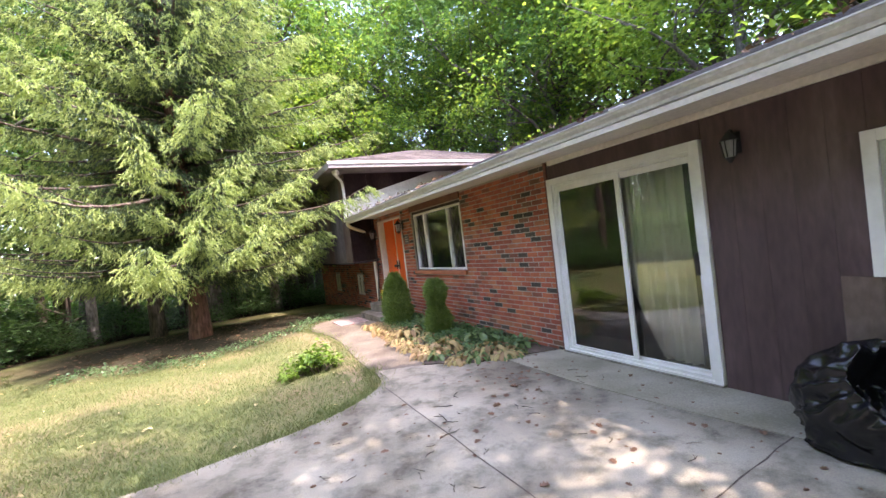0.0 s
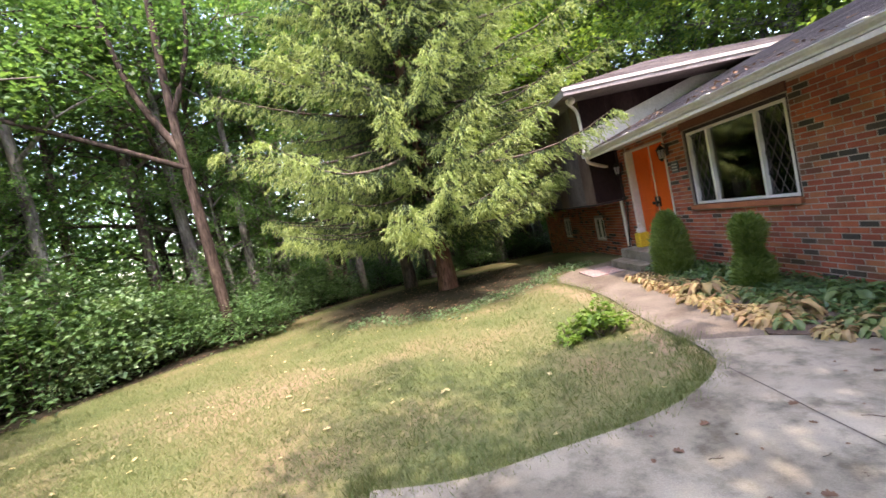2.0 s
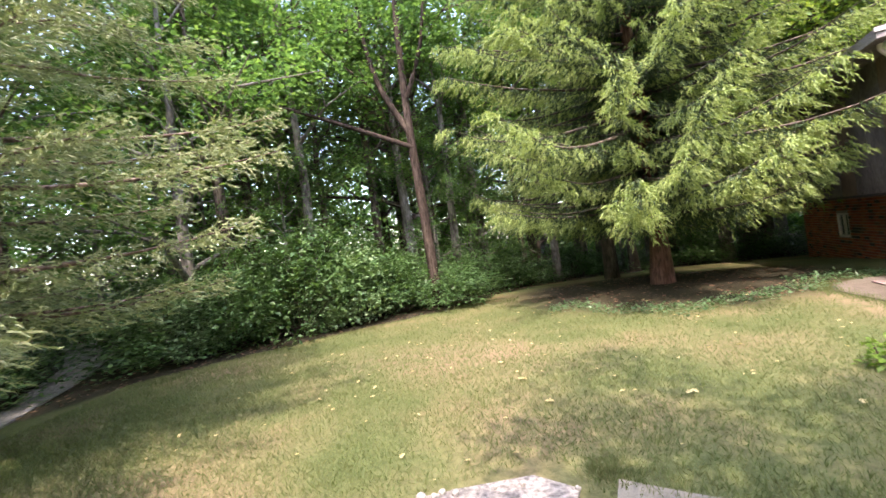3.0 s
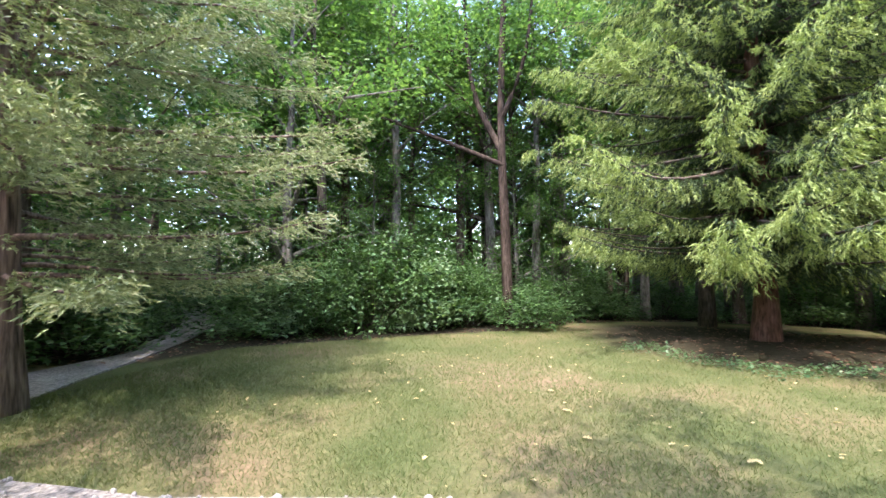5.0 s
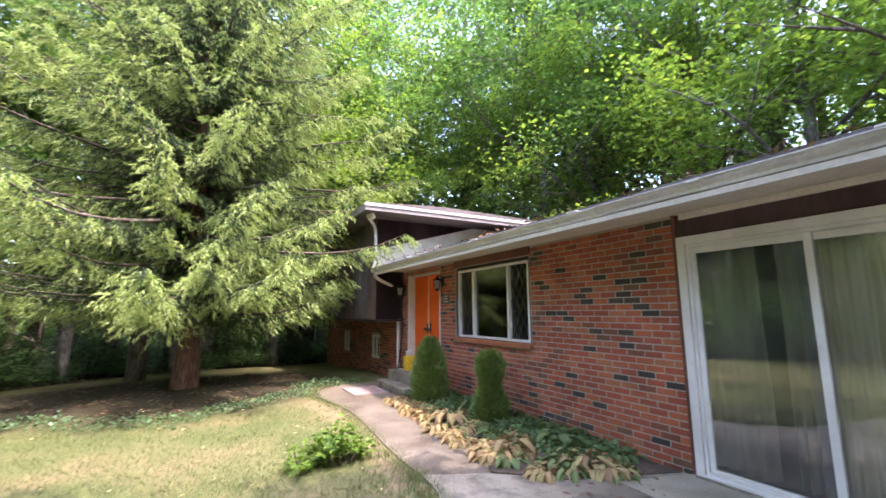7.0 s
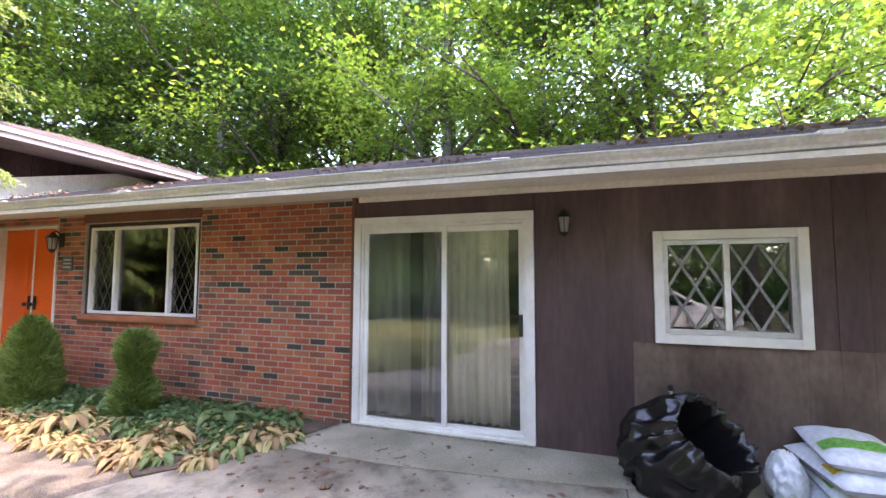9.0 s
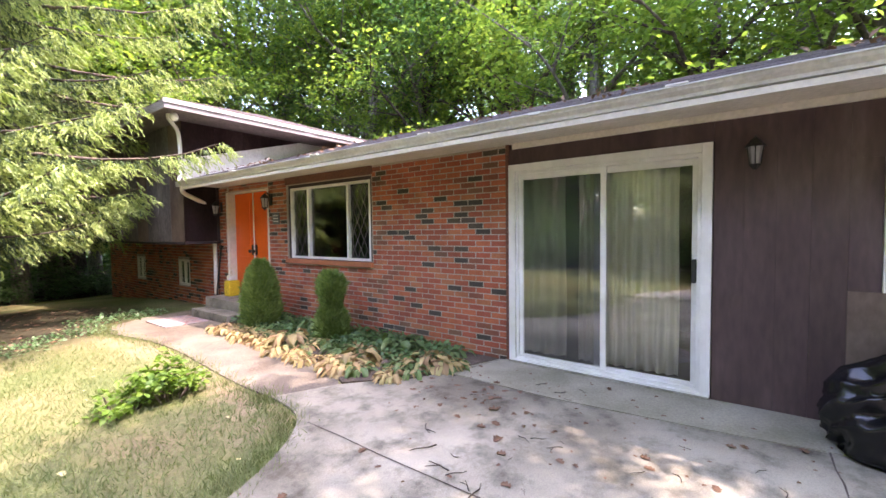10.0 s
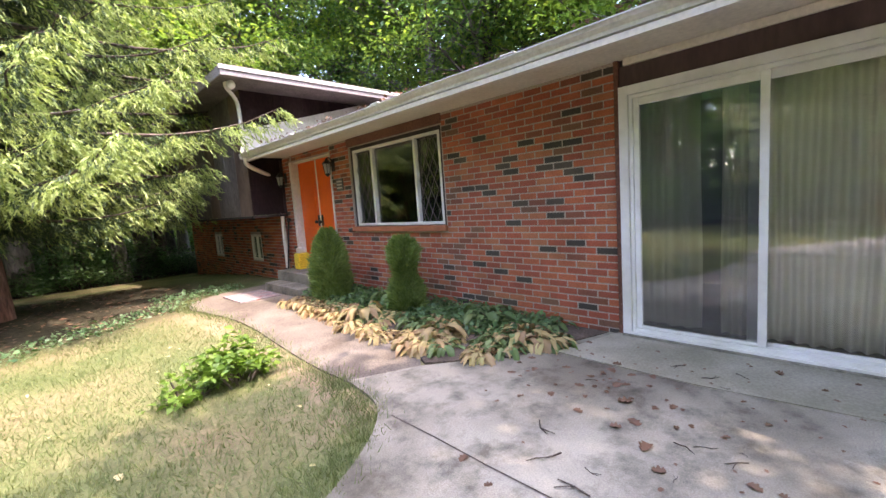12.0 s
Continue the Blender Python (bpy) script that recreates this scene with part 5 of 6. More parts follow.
UL = "dense dark green understorey bush at the wood's edge"
bushes = [bush("understorey_bush", 31, 1.2, 1.9, M_BUSH, label=UL), bush("understorey_bush", 32, 1.5, 2.5, M_BUSH, 4200, 0.13, label=UL), bush("understorey_bush", 33, 1.0, 1.3, M_BUSH, 3000, 0.10, label=UL),
          bush("pale_bush", 34, 0.75, 1.5, M_PALE_BUSH, 1800, 0.13, label="pale grey-green sapling bush at the wood's edge")]
for o, (x, y) in zip(bushes, ((-9.9, 9.6), (-12.3, 8.6), (-7.1, 11.0), (-7.6, 10.0))):
    o.matrix_basis = pose(x, y, float(height(x, y)))
for x, y, k in ((-10.6, 7.1, 1), (-9.6, 7.9, 0), (-8.7, 9.1, 1), (-8.4, 10.6, 1), (-7.8, 11.6, 0), (-5.4, 11.6, 2), (-7.2, 13.0, 1), (-6.0, 14.2, 0), (-5.4, 15.6, 2), (-4.9, 17.2, 0), (-3.6, 18.9, 2), (-2.2, 19.8, 0), (-0.6, 20.3, 2), (0.8, 19.9, 0), (2.2, 20.6, 1), (3.6, 20.2, 2),
                (-11.4, 7.6, 0), (-12.8, 9.6, 1), (-14.6, 9.6, 0), (-16.5, 10.8, 2), (-10.4, 9.5, 1), (-11.6, 11.8, 1), (-9.6, 13.2, 1), (-8.0, 15.8, 1), (-6.8, 19, 1), (-4.0, 21.5, 1), (-1.2, 23, 1), (1.4, 23, 1), (-13.8, 12.0, 1),
                (-10.2, 1.4, 0), (-11.2, 2.5, 1), (-11.0, 3.7, 0), (-12.6, 4.9, 2), (-13.8, 4.6, 1), (-15.6, 6.4, 0), (-17.8, 7.2, 1), (-20, 9.6, 1), (-13.2, 1.0, 1), (5.2, 20.6, 0), (6.8, 20.2, 1),
                (-19.5, 11.2, 1), (-22, 12.0, 1), (-24, 11.4, 1), (-6.0, 17.0, 1)):
    copy_thing(bushes[k], pose(x, y, float(height(x, y)), 0, 0, spots.uniform(0, 360)) @ Matrix.Diagonal((spots.uniform(0.8, 1.15), spots.uniform(0.8, 1.15), spots.uniform(0.45, 0.95), 1)))
for x, y, s in ((-9.7, 7.0, 0.8), (-7.9, 9.3, 0.7), (-13.6, 8.5, 1.0)):
    copy_thing(bushes[3], pose(x, y, float(height(x, y)), 0, 0, spots.uniform(0, 360)) @ Matrix.Scale(s, 4))


def far_woods():
    r = np.random.RandomState(9)
    n = 330000
    a = r.uniform(0, 2 * math.pi, n)
    rad = r.uniform(27, 40, n)
    z = 19 * r.uniform(0, 1, n) ** 1.7
    z = z * (0.75 + 0.25 * np.sin(a * 17) * np.sin(a * 7 + 1))
    c = np.column_stack([rad * np.cos(a) - 1, rad * np.sin(a) + 5, z - 0.6])
    ls = 0.42 * r.uniform(0.5, 1.3, n)
    v, tr = leaf_arrays(c, r.normal(0, 1, c.shape) * [1, 1, 0.5], r.normal(0, 0.6, c.shape) + [0, 0, 0.8], ls, ls * 0.6)
    tagged(part("far_woods", tri_mesh("far_woods", v, tr, M_LEAF), M_LEAF), "distant summer woodland all around the house", "woodland", kind="stuff")


far_woods()

# ---- planting by the house ----
small = bush("lawn_shrub", 41, 0.26, 0.36, M_SHRUB, 620, 0.075, label="small bright green shrub sprouting from the lawn", category="shrub")
small.matrix_basis = pose(0.98, 5.95, float(height(0.98, 5.95)))
weed = bush("lawn_weed", 42, 0.22, 0.2, M_SHRUB, 240, 0.07, label="low straggly weeds beside the shrub", category="weed")
weed.matrix_basis = pose(0.62, 6.0, float(height(0.62, 6.0)))


def topiary(name, seed, profile, label, at):
    """A clipped dwarf conifer: a dark core under short dense sprigs, in the outline given."""
    r = np.random.RandomState(seed)
    root = thing(name, label, "conifer shrub", at=at)
    zs, rs_ = zip(*profile)
    core = [(np.column_stack([np.zeros(len(zs)), np.zeros(len(zs)), zs]), np.array(rs_) * 0.72)]
    part("core", tube_mesh("core", core, M_TOPIARY, 14), M_TOPIARY, root)
    n = 12000
    z = r.uniform(zs[0], zs[-1], n)
    rad = np.interp(z, zs, rs_) * r.uniform(0.74, 1.1, n)
    a = r.uniform(0, 2 * math.pi, n)
    rad *= 1 + 0.09 * np.sin(5 * a + z * 14) + 0.06 * np.sin(11 * a - z * 31)
    c = np.column_stack([rad * np.cos(a), rad * np.sin(a), z])
    d = unit(np.column_stack([np.cos(a), np.sin(a), np.full(n, 0.9)]) + r.normal(0, 0.45, (n, 3)))
    v, tr = leaf_arrays(c, d, r.normal(0, 1, (n, 3)), r.uniform(0.04, 0.12, n), 0.014)
    part("foliage", tri_mesh("foliage", v, tr, M_TOPIARY), M_TOPIARY, root)
    return root


topiary("cone_shrub", 51, [(-0.1, 0.17), (0.1, 0.22), (0.3, 0.245), (0.55, 0.225), (0.8, 0.165), (0.94, 0.09), (1.03, 0.02)], "dense rounded dwarf conifer by the front wall", (3.0, 7.95, -0.08))
topiary("spiral_shrub", 52, [(-0.1, 0.13), (0.1, 0.165), (0.28, 0.175), (0.4, 0.13), (0.48, 0.075), (0.56, 0.10), (0.72, 0.15), (0.84, 0.125), (0.93, 0.03)], "waisted dwarf conifer by the front wall", (3.07, 6.32, -0.08))


def hosta(seed, mat, label, n=34):
    r = np.random.RandomState(seed)
    root = thing("hosta_plant", label, "plant", "bed plants")
    pieces = []
    for k in range(n):
        az, ln = r.uniform(0, 2 * math.pi), r.uniform(0.14, 0.24)
        w = ln * r.uniform(0.32, 0.5)
        out = r.uniform(0.02, 0.16)
        up = r.uniform(0.05, 0.2)
        s = np.linspace(0, 1, 6)
        px = out + ln * s
        pz = up + 0.35 * ln * s - r.uniform(0.7, 1.5) * ln * s ** 2
        pz = np.maximum(pz, 0.012 + 0.01 * r.rand())
        prof = np.array([0.12, 0.7, 1.0, 0.85, 0.5, 0.03]) * w / 2
        f = np.array([math.cos(az), math.sin(az), 0])
        l = np.array([-math.sin(az), math.cos(az), 0])
        mid = f * px[:, None] + np.array([0, 0, 1]) * pz[:, None] + r.normal(0, 0.005, (6, 3))
        up_ = np.array([0, 0, 1]) * prof[:, None] * r.uniform(0.2, 0.7)
        v = np.stack([mid + l * prof[:, None] + up_, mid, mid - l * prof[:, None] + up_], 1).reshape(-1, 3)
        t = []
        for i in range(5):
            a = i * 3
            t += [(a, a + 1, a + 4), (a, a + 4, a + 3), (a + 1, a + 2, a + 5), (a + 1, a + 5, a + 4)]
        pieces.append((v, np.array(t)))
    v, t = joined(pieces)
    me = tri_mesh("leaves", v, t, mat)
    me.polygons.foreach_set("use_smooth", [True] * len(me.polygons))
    part("leaves", me, mat, root)
    return root


greens = [hosta(60 + k, M_HOSTA, "green leafy bed plant beside the brick wall") for k in range(2)]
drys = [hosta(70 + k, M_HOSTA_DRY, "withered tan and yellow bed plant along the walkway") for k in range(3)]
for o, p in zip(greens + drys, ((3.2, 5.2), (3.25, 6.9), (2.9, 4.55), (2.6, 5.3), (2.6, 6.6))):
    o.matrix_basis = pose(*p, -0.08)
bedr = random.Random(19)
for k in range(270):
    y = bedr.uniform(4.25, 8.45)
    lo = 2.24 + 0.6 * max(0, (4.9 - y)) + max(0, (y - 6)) * 0.1
    x = bedr.uniform(lo, 3.5)
    if math.hypot(x - 3.0, y - 7.95) < 0.2 or (y < 4.5 and x > 3.35):
        continue
    u = (x - lo) / (3.5 - lo)
    dry = bedr.random() > (u * 1.3 + 0.05 if y > 5.2 else 0.25 + u * 0.5)
    o = bedr.choice(drys if dry else greens)
    copy_thing(o, pose(x, y, -0.09 - 0.01 * max(0, y - 5), 0, 0, bedr.uniform(0, 360)) @ Matrix.Scale(bedr.uniform(0.42, 0.7), 4))
tagged(slab("bed_soil", [(2.1, 4.95), (2.6, 4.45), (3.6, 4.08), (3.62, 8.7), (2.8, 8.5), (2.55, 7), (2.4, 5.6)], -0.038, -0.3, M_SOIL), "dry soil of the planting bed", "soil", kind="structure")


def scatter_leaves(name, n, area, size, mat, label, seed, lift=0.004):
    """Low ground cover or litter over an area, given as a test of x and y and a box."""
    r = np.random.RandomState(seed)
    test, (x0, x1, y0, y1), hz, flat = area
    x, y = r.uniform(x0, x1, n), r.uniform(y0, y1, n)
    ok = test(x, y)
    x, y = x[ok], y[ok]
    c = np.column_stack([x, y, hz(x, y) + lift + r.uniform(0, 1, len(x)) * (0.01 if flat else 0.1)])
    d = r.normal(0, 1, c.shape) * [1, 1, 0.08 if flat else 0.4]
    ls = size * r.uniform(0.6, 1.3, len(x))
    v, t = leaf_arrays(c, d, r.normal(0, 0.15 if flat else 0.4, c.shape) + [0, 0, 1], ls, ls * 0.6, 0.15)
    tagged(part(name, tri_mesh(name, v, t, mat), mat), label, "ground cover", kind="stuff")


def ivy_zone(x, y):
    w = np.sin(x * 2.1) * 0.5 + np.sin(x * 5.3 + 1) * 0.25
    front = 8.75 + 0.16 * (x + 1.0) ** 2 + w * 0.5
    return ((np.abs(y - front - 0.3) < 0.38) & (x > -2.8) & (x < 1.6)) | (np.hypot((x - 2.0) / 0.75, (y - 11.0) / 0.5) < 1)


scatter_leaves("ground_ivy", 16000, (ivy_zone, (-4, 3, 7.8, 12.5), height, False), 0.055, M_COVER, "low bluish green ivy at the spruce's edge", 81)
scatter_leaves("bed_groundcover", 5200, (lambda x, y: (x > 2.85) & (y > 4.5), (2.8, 3.58, 4.3, 8.6), lambda x, y: -0.05 + 0 * x, False), 0.07, M_BUSH, "dark green ground cover at the foot of the wall", 82)
scatter_leaves("woodland_litter", 9000, (lambda x, y: point_in(WOOD_EDGE, x, y) | (np.hypot(x + 0.7, y - 12.2) < 3), (-14, 3, 3, 22), height, True), 0.09, M_DEAD_LEAF, "brown leaf litter under the trees", 83)


def lawn_zone(x, y):
    line = np.interp(x, [-9.5, -6.5, -5, -3.2, -1.9, -0.82, 0.45, 1.3, 1.6], [3.6, 1.8, 2.1, 3.12, 4.05, 3.95, 4.1, 4.5, 5.2])
    left = np.interp(y, [2, 5.6, 8.7, 10.7, 13], [-7.6, -9.2, -7.3, -5.7, -4.9])
    right = np.interp(y, [4.5, 5.2, 5.8, 6.8, 7.6, 8.5, 9.3, 9.8, 10.4], [1.28, 1.50, 1.50, 1.58, 1.66, 1.66, 1.57, 1.52, 1.7])
    return (y > line) & (x > left) & (x < right)


def grass():
    r = np.random.RandomState(91)
    n = 430000
    x, y = r.uniform(-9.3, 1.9, n), r.uniform(2.0, 12.0, n)
    near = np.exp(-np.clip(y - 5.0, 0, 9) / 6.0)
    clump = 0.5 + 0.5 * np.sin(x * 2.3 + np.sin(y * 1.7) * 2) * np.sin(y * 2.9 + np.sin(x * 1.1) * 2)
    ok = lawn_zone(x, y) & (r.rand(n) < near * (0.45 + 0.55 * clump)) & (np.hypot((x + 0.7) / 3.3, (y - 12.2) / 3.4) > 1)
    x, y = x[ok], y[ok]
    worn = (x > np.interp(y, [5, 6, 7, 8, 9], [1.2, 1.15, 1.25, 1.35, 1.2])) & (y > 4.9) & (r.rand(len(x)) < 0.7)
    x, y = x[~worn], y[~worn]
    k = len(x)
    c = np.column_stack([x, y, height(x, y) - 0.005])
    d = unit(r.normal(0, 0.55, (k, 3)) + [0, 0, 0.8])
    s = unit(np.cross(d, r.normal(0, 1, (k, 3))))
    v, t = blade_arrays(c, d, s, r.uniform(0.025, 0.075, k), r.uniform(0.004, 0.009, k))
    tagged(part("grass", tri_mesh("grass", v, t, M_GRASS), M_GRASS), "short dry lawn grass with straw patches", "grass", kind="stuff")


grass()
# taller grass along the slab edges
rg = np.random.RandomState(92)
edge = np.array([q[:2] for q in LAWN_LINE + WALK_LEFT])
pick = edge[rg.randint(0, len(edge), 8000)] + rg.normal(0, 0.085, (8000, 2)) + np.array([-0.05, 0.05])
tuft = np.array([-1.48, 4.0]) + rg.normal(0, 0.07, (500, 2))
pick = np.concatenate([pick, tuft])
gd = unit(rg.normal(0, 0.5, (len(pick), 3)) + [0, 0, 1])
v, t = blade_arrays(np.column_stack([pick, height(pick[:, 0], pick[:, 1]) - 0.01]), gd, unit(np.cross(gd, rg.normal(0, 1, gd.shape))), rg.uniform(0.04, 0.10, len(pick)), 0.007)
tagged(part("edge_grass", tri_mesh("edge_grass", v, t, M_GRASS), M_GRASS), "longer grass fringing the concrete edges", "grass", kind="stuff")


# ---- litter ----
def curled_leaf(seed, mat, size):
    r = random.Random(seed)
    bm = bmesh.new()
    rows = []
    lobes = [0.15, 0.75, 0.55, 1.0, 0.6, 0.8, 0.1]
    cu, cv = r.uniform(0.2, 1.0), r.uniform(-0.6, 0.6)
    for i, l in enumerate(lobes):
        u = i / 6 - 0.5
        rows.append([bm.verts.new((u * size, s * l * size * 0.4 * r.uniform(0.8, 1.2), size * (cu * (s * l * 0.4) ** 2 * 2 + 0.5 * cv * u * u + 0.03))) for s in (-1, -0.5, 0, 0.5, 1)])
    for a, b in zip(rows, rows[1:]):
        for j in range(4):
            bm.faces.new((a[j], b[j], b[j + 1], a[j + 1]))
    low = min(v.co.z for v in bm.verts)
    for v in bm.verts:
        v.co.z -= low
    return bm


lit = random.Random(23)
protos = []
for k in range(5):
    o = part("fallen_leaf", curled_leaf(k, M_DEAD_LEAF, 0.085), M_DEAD_LEAF)
    tagged(o, "curled brown fallen leaf on the concrete", "leaf", "fallen leaves")
    o.matrix_basis = pose(2.0 + 0.2 * k, 3.2 + 0.13 * k, -0.044, 0, 0, 60 * k)
    protos.append(o)
for k in range(210):
    if k < 95:
        x, y = lit.gauss(2.55, 0.45), lit.gauss(3.6, 0.7)
    else:
        x, y = lit.uniform(0.3, 3.5), lit.uniform(0.6, 4.1)
    if x > 3.5 or (x < 1.6 and y > 4.1) or y > 4.35:
        continue
    copy_thing(protos[k % 5], pose(x, y, -0.036 if x > 2.9 else -0.044, 0, 0, lit.uniform(0, 360)) @ Matrix.Scale(lit.choice([0.25, 0.3, 0.4, 0.5, 0.75]), 4))
yel = []
for k in range(3):
    o = part("yellow_leaf", curled_leaf(10 + k, M_YELLOW_LEAF, 0.08), M_YELLOW_LEAF)
    tagged(o, "pale yellow fallen leaf on the lawn", "leaf", "lawn leaves")
    o.matrix_basis = pose(-2 - 0.4 * k, 5 + k * 0.6, float(height(-2 - 0.4 * k, 5 + 0.6 * k)) + 0.025)
    yel.append(o)
for k in range(150):
    x, y = lit.uniform(-6, 1.3), lit.uniform(3.6, 10)
    if lawn_zone(np.array(x), np.array(y)):
        copy_thing(yel[k % 3], pose(x, y, float(height(x, y)) + 0.025, lit.uniform(-20, 20), lit.uniform(-20, 20), lit.uniform(0, 360)) @ Matrix.Scale(lit.uniform(0.3, 0.75), 4))


def twig_mesh(seed):
    r = random.Random(seed)
    p = [(0, 0, 0.006)]
    for _ in range(4):
        p.append((p[-1][0] + r.uniform(0.03, 0.06), p[-1][1] + r.uniform(-0.025, 0.025), 0.006 + r.random() * 0.012))
    paths = [(p, [0.005, 0.0045, 0.004, 0.0035, 0.002])]
    if seed % 2:
        q = p[2]
        paths.append(([q, (q[0] + 0.03, q[1] + 0.04, 0.01), (q[0] + 0.05, q[1] + 0.08, 0.008)], [0.0035, 0.003, 0.002]))
    return tube_mesh("twig", paths, M_TWIG, 5)


twigs = []
for k in range(4):
    o = tagged(part("twig", twig_mesh(k), M_TWIG), "thin dark fallen twig on the concrete", "twig", "fallen twigs")
    o.matrix_basis = pose(1.3 + 0.2 * k, 3.0 + 0.25 * k, -0.045, 0, 0, 70 * k)
    twigs.append(o)
for k in range(46):
    x, y = lit.uniform(0.0, 3.3), lit.uniform(1.0, 4.0)
    copy_thing(twigs[k % 4], pose(x, y, -0.036 if x > 2.85 else -0.045, 0, 0, lit.uniform(0, 360)) @ Matrix.Scale(lit.uniform(0.25, 0.7), 4))
r_ = np.random.RandomState(33)
n = 520
x = EAVE_X + np.abs(r_.normal(0, 0.45, n)) - 0.06
y = r_.uniform(-2, 10.4, n)
ok = np.sin(y * 2.3) + np.sin(y * 5.1 + 1) + r_.normal(0, 0.6, n) > 0.1
x, y = x[ok], y[ok]
c = np.column_stack([x, y, EAVE_Z + 0.045 + (x - EAVE_X) * PITCH + r_.uniform(0, 0.03, len(x))])
v, t = leaf_arrays(c, r_.normal(0, 1, c.shape) * [1, 1, 0.3], r_.normal(0, 0.4, c.shape) + [0, 0, 1], r_.uniform(0.03, 0.09, len(x)), 0.035)
tagged(part("roof_debris", tri_mesh("roof_debris", v, t, M_DEAD_LEAF), M_DEAD_LEAF), "dead leaves and needles caught along the eave", "leaf litter", kind="stuff")


# ---- things by the wall ----
def crumpled(name, size, seed, mat, parent, at, mouth=False):
    """A slack plastic bag: a dented, folded sack settled on the ground."""
    bm = bmesh.new()
    bmesh.ops.create_icosphere(bm, subdivisions=5, radius=1)
    off = Vector((seed * 7.1, seed * 3.3, 0))
    for v in bm.verts:
        p = v.co.copy()
        a = math.atan2(p.y, p.x)
        crease = abs(noise.noise(p * 2.1 + off)) * 0.34 + abs(noise.noise(p * 5.2 + off)) * 0.15 + abs(noise.noise(Vector((a * 3, p.z * 1.2, 0)) + off)) * 0.18
        q = p * (1.12 - crease)
        if q.z < -0.55:
            q.z = -0.55 + (q.z + 0.55) * 0.12
        if mouth and q.z > 0.25 and (q.x * q.x + q.y * q.y) < 0.34:
            q.z -= 0.75 * (1 - (q.x * q.x + q.y * q.y) / 0.34)
        v.co = Vector((q.x * size[0], q.y * size[1], (q.z + 0.6) * size[2]))
    ob = part(name, bm, mat, parent, smooth=True)
    ob.location = at
    return ob


bag = thing("rubbish_bag", "black plastic rubbish bag slumped by the wall, mouth hanging open", "rubbish bag", at=(3.24, 1.01, -0.045))


def open_bag(parent):
    """A slumped bag of thin film: pulled folds running to an open mouth that gapes upwards and to one end."""
    bm = bmesh.new()
    bmesh.ops.create_icosphere(bm, subdivisions=6, radius=1)
    gape = Vector((-0.52, -0.5, 0.62)).normalized()
    for v in bm.verts:
        p = v.co.normalized()
        near = p.dot(gape)
        around = math.atan2((p - gape * near).dot(Vector((0, 0, 1))), (p - gape * near).dot(gape.cross(Vector((0, 0, 1)))))
        fold = abs(noise.noise(Vector((around * 2.6, near * 1.1, 3.0)))) * 0.30 + abs(noise.noise(p * 2.6)) * 0.14 + abs(noise.noise(p * 7)) * 0.03
        q = p * (1.1 - fold)
        if near > 0.74:
            lip = min(1.0, (near - 0.74) / 0.12)
            q -= gape * (1.05 * lip * lip * (3 - 2 * lip))
        elif near > 0.52:
            q += gape * (0.16 + 0.12 * noise.noise(Vector((around * 1.7, 0, 9))))
        if q.z < -0.5:
            q.z = -0.5 + (q.z + 0.5) * 0.1
            q.x, q.y = q.x * 1.06, q.y * 1.06
        v.co = Vector((q.x * 0.33, q.y * 0.41, (q.z + 0.55) * 0.40))
    part("sack", bm, M_PLASTIC_BAG, parent, smooth=True)


open_bag(bag)


def pillow_sack(at, turn, seed, band):
    t = thing("soil_sack", "plump white plastic sack with a coloured printed band", "sack", "stacked sacks", at=at, turn=turn)
    bm = bmesh.new()
    bmesh.ops.create_grid(bm, x_segments=22, y_segments=16, size=1)
    top = []
    for v in bm.verts:
        x, y = v.co.x, v.co.y
        puff = max(0, (1 - abs(x) ** 3.2)) ** 0.5 * max(0, (1 - abs(y) ** 3.2)) ** 0.5
        nz = noise.noise(Vector((x * 2 + seed, y * 2, 0))) * 0.22 + noise.noise(Vector((x * 6, y * 6, seed))) * 0.08
        v.co = Vector((x * 0.34, y * 0.22, 0.045 + puff * 0.085 * (1 + nz)))
    geo = bmesh.ops.duplicate(bm, geom=bm.verts[:] + bm.edges[:] + bm.faces[:])
    for v in geo["geom"]:
        if isinstance(v, bmesh.types.BMVert):
            v.co.z = 0.09 - v.co.z if v.co.z < 0.09 else max(0.0, 0.09 - v.co.z)
    bmesh.ops.remove_doubles(bm, verts=bm.verts, dist=0.0015)
    part("sack_body", bm, M_SACK, t, smooth=True)
    bm = bmesh.new()
    rows = []
    for i in range(15):
        y = -0.93 + 1.86 * i / 14
        row = []
        for x in (-0.62, -0.5, -0.38, -0.26):
            puff = max(0, (1 - abs(x) ** 3.2)) ** 0.5 * max(0, (1 - abs(y) ** 3.2)) ** 0.5
            nz = noise.noise(Vector((x * 2 + seed, y * 2, 0))) * 0.22 + noise.noise(Vector((x * 6, y * 6, seed))) * 0.08
            row.append(bm.verts.new((x * 0.34, y * 0.22, 0.050 + puff * 0.085 * (1 + nz))))
        rows.append(row)
    for a, b in zip(rows, rows[1:]):
        for j in range(3):
            bm.faces.new((a[j], a[j + 1], b[j + 1], b[j]))
    part("printed_band", bm, band, t, "coloured printed band", True)
    return t


for k, (dx, dy, tn, band) in enumerate(((0, 0, 4, M_YELLOW), (0.02, -0.03, -5, M_GREEN_PRINT), (-0.01, 0.01, 3, M_YELLOW), (0.03, -0.02, -8, M_GREEN_PRINT))):
    pillow_sack((3.22 + dx, 0.02 + dy, -0.045 + 0.115 * k), tn, k, band)
crump = thing("plastic_wrap", "crumpled clear plastic wrap beside the sacks", "plastic")
crumpled("wrap", (0.13, 0.12, 0.2), 6, M_SACK, crump, (3.28, 0.36, -0.045))

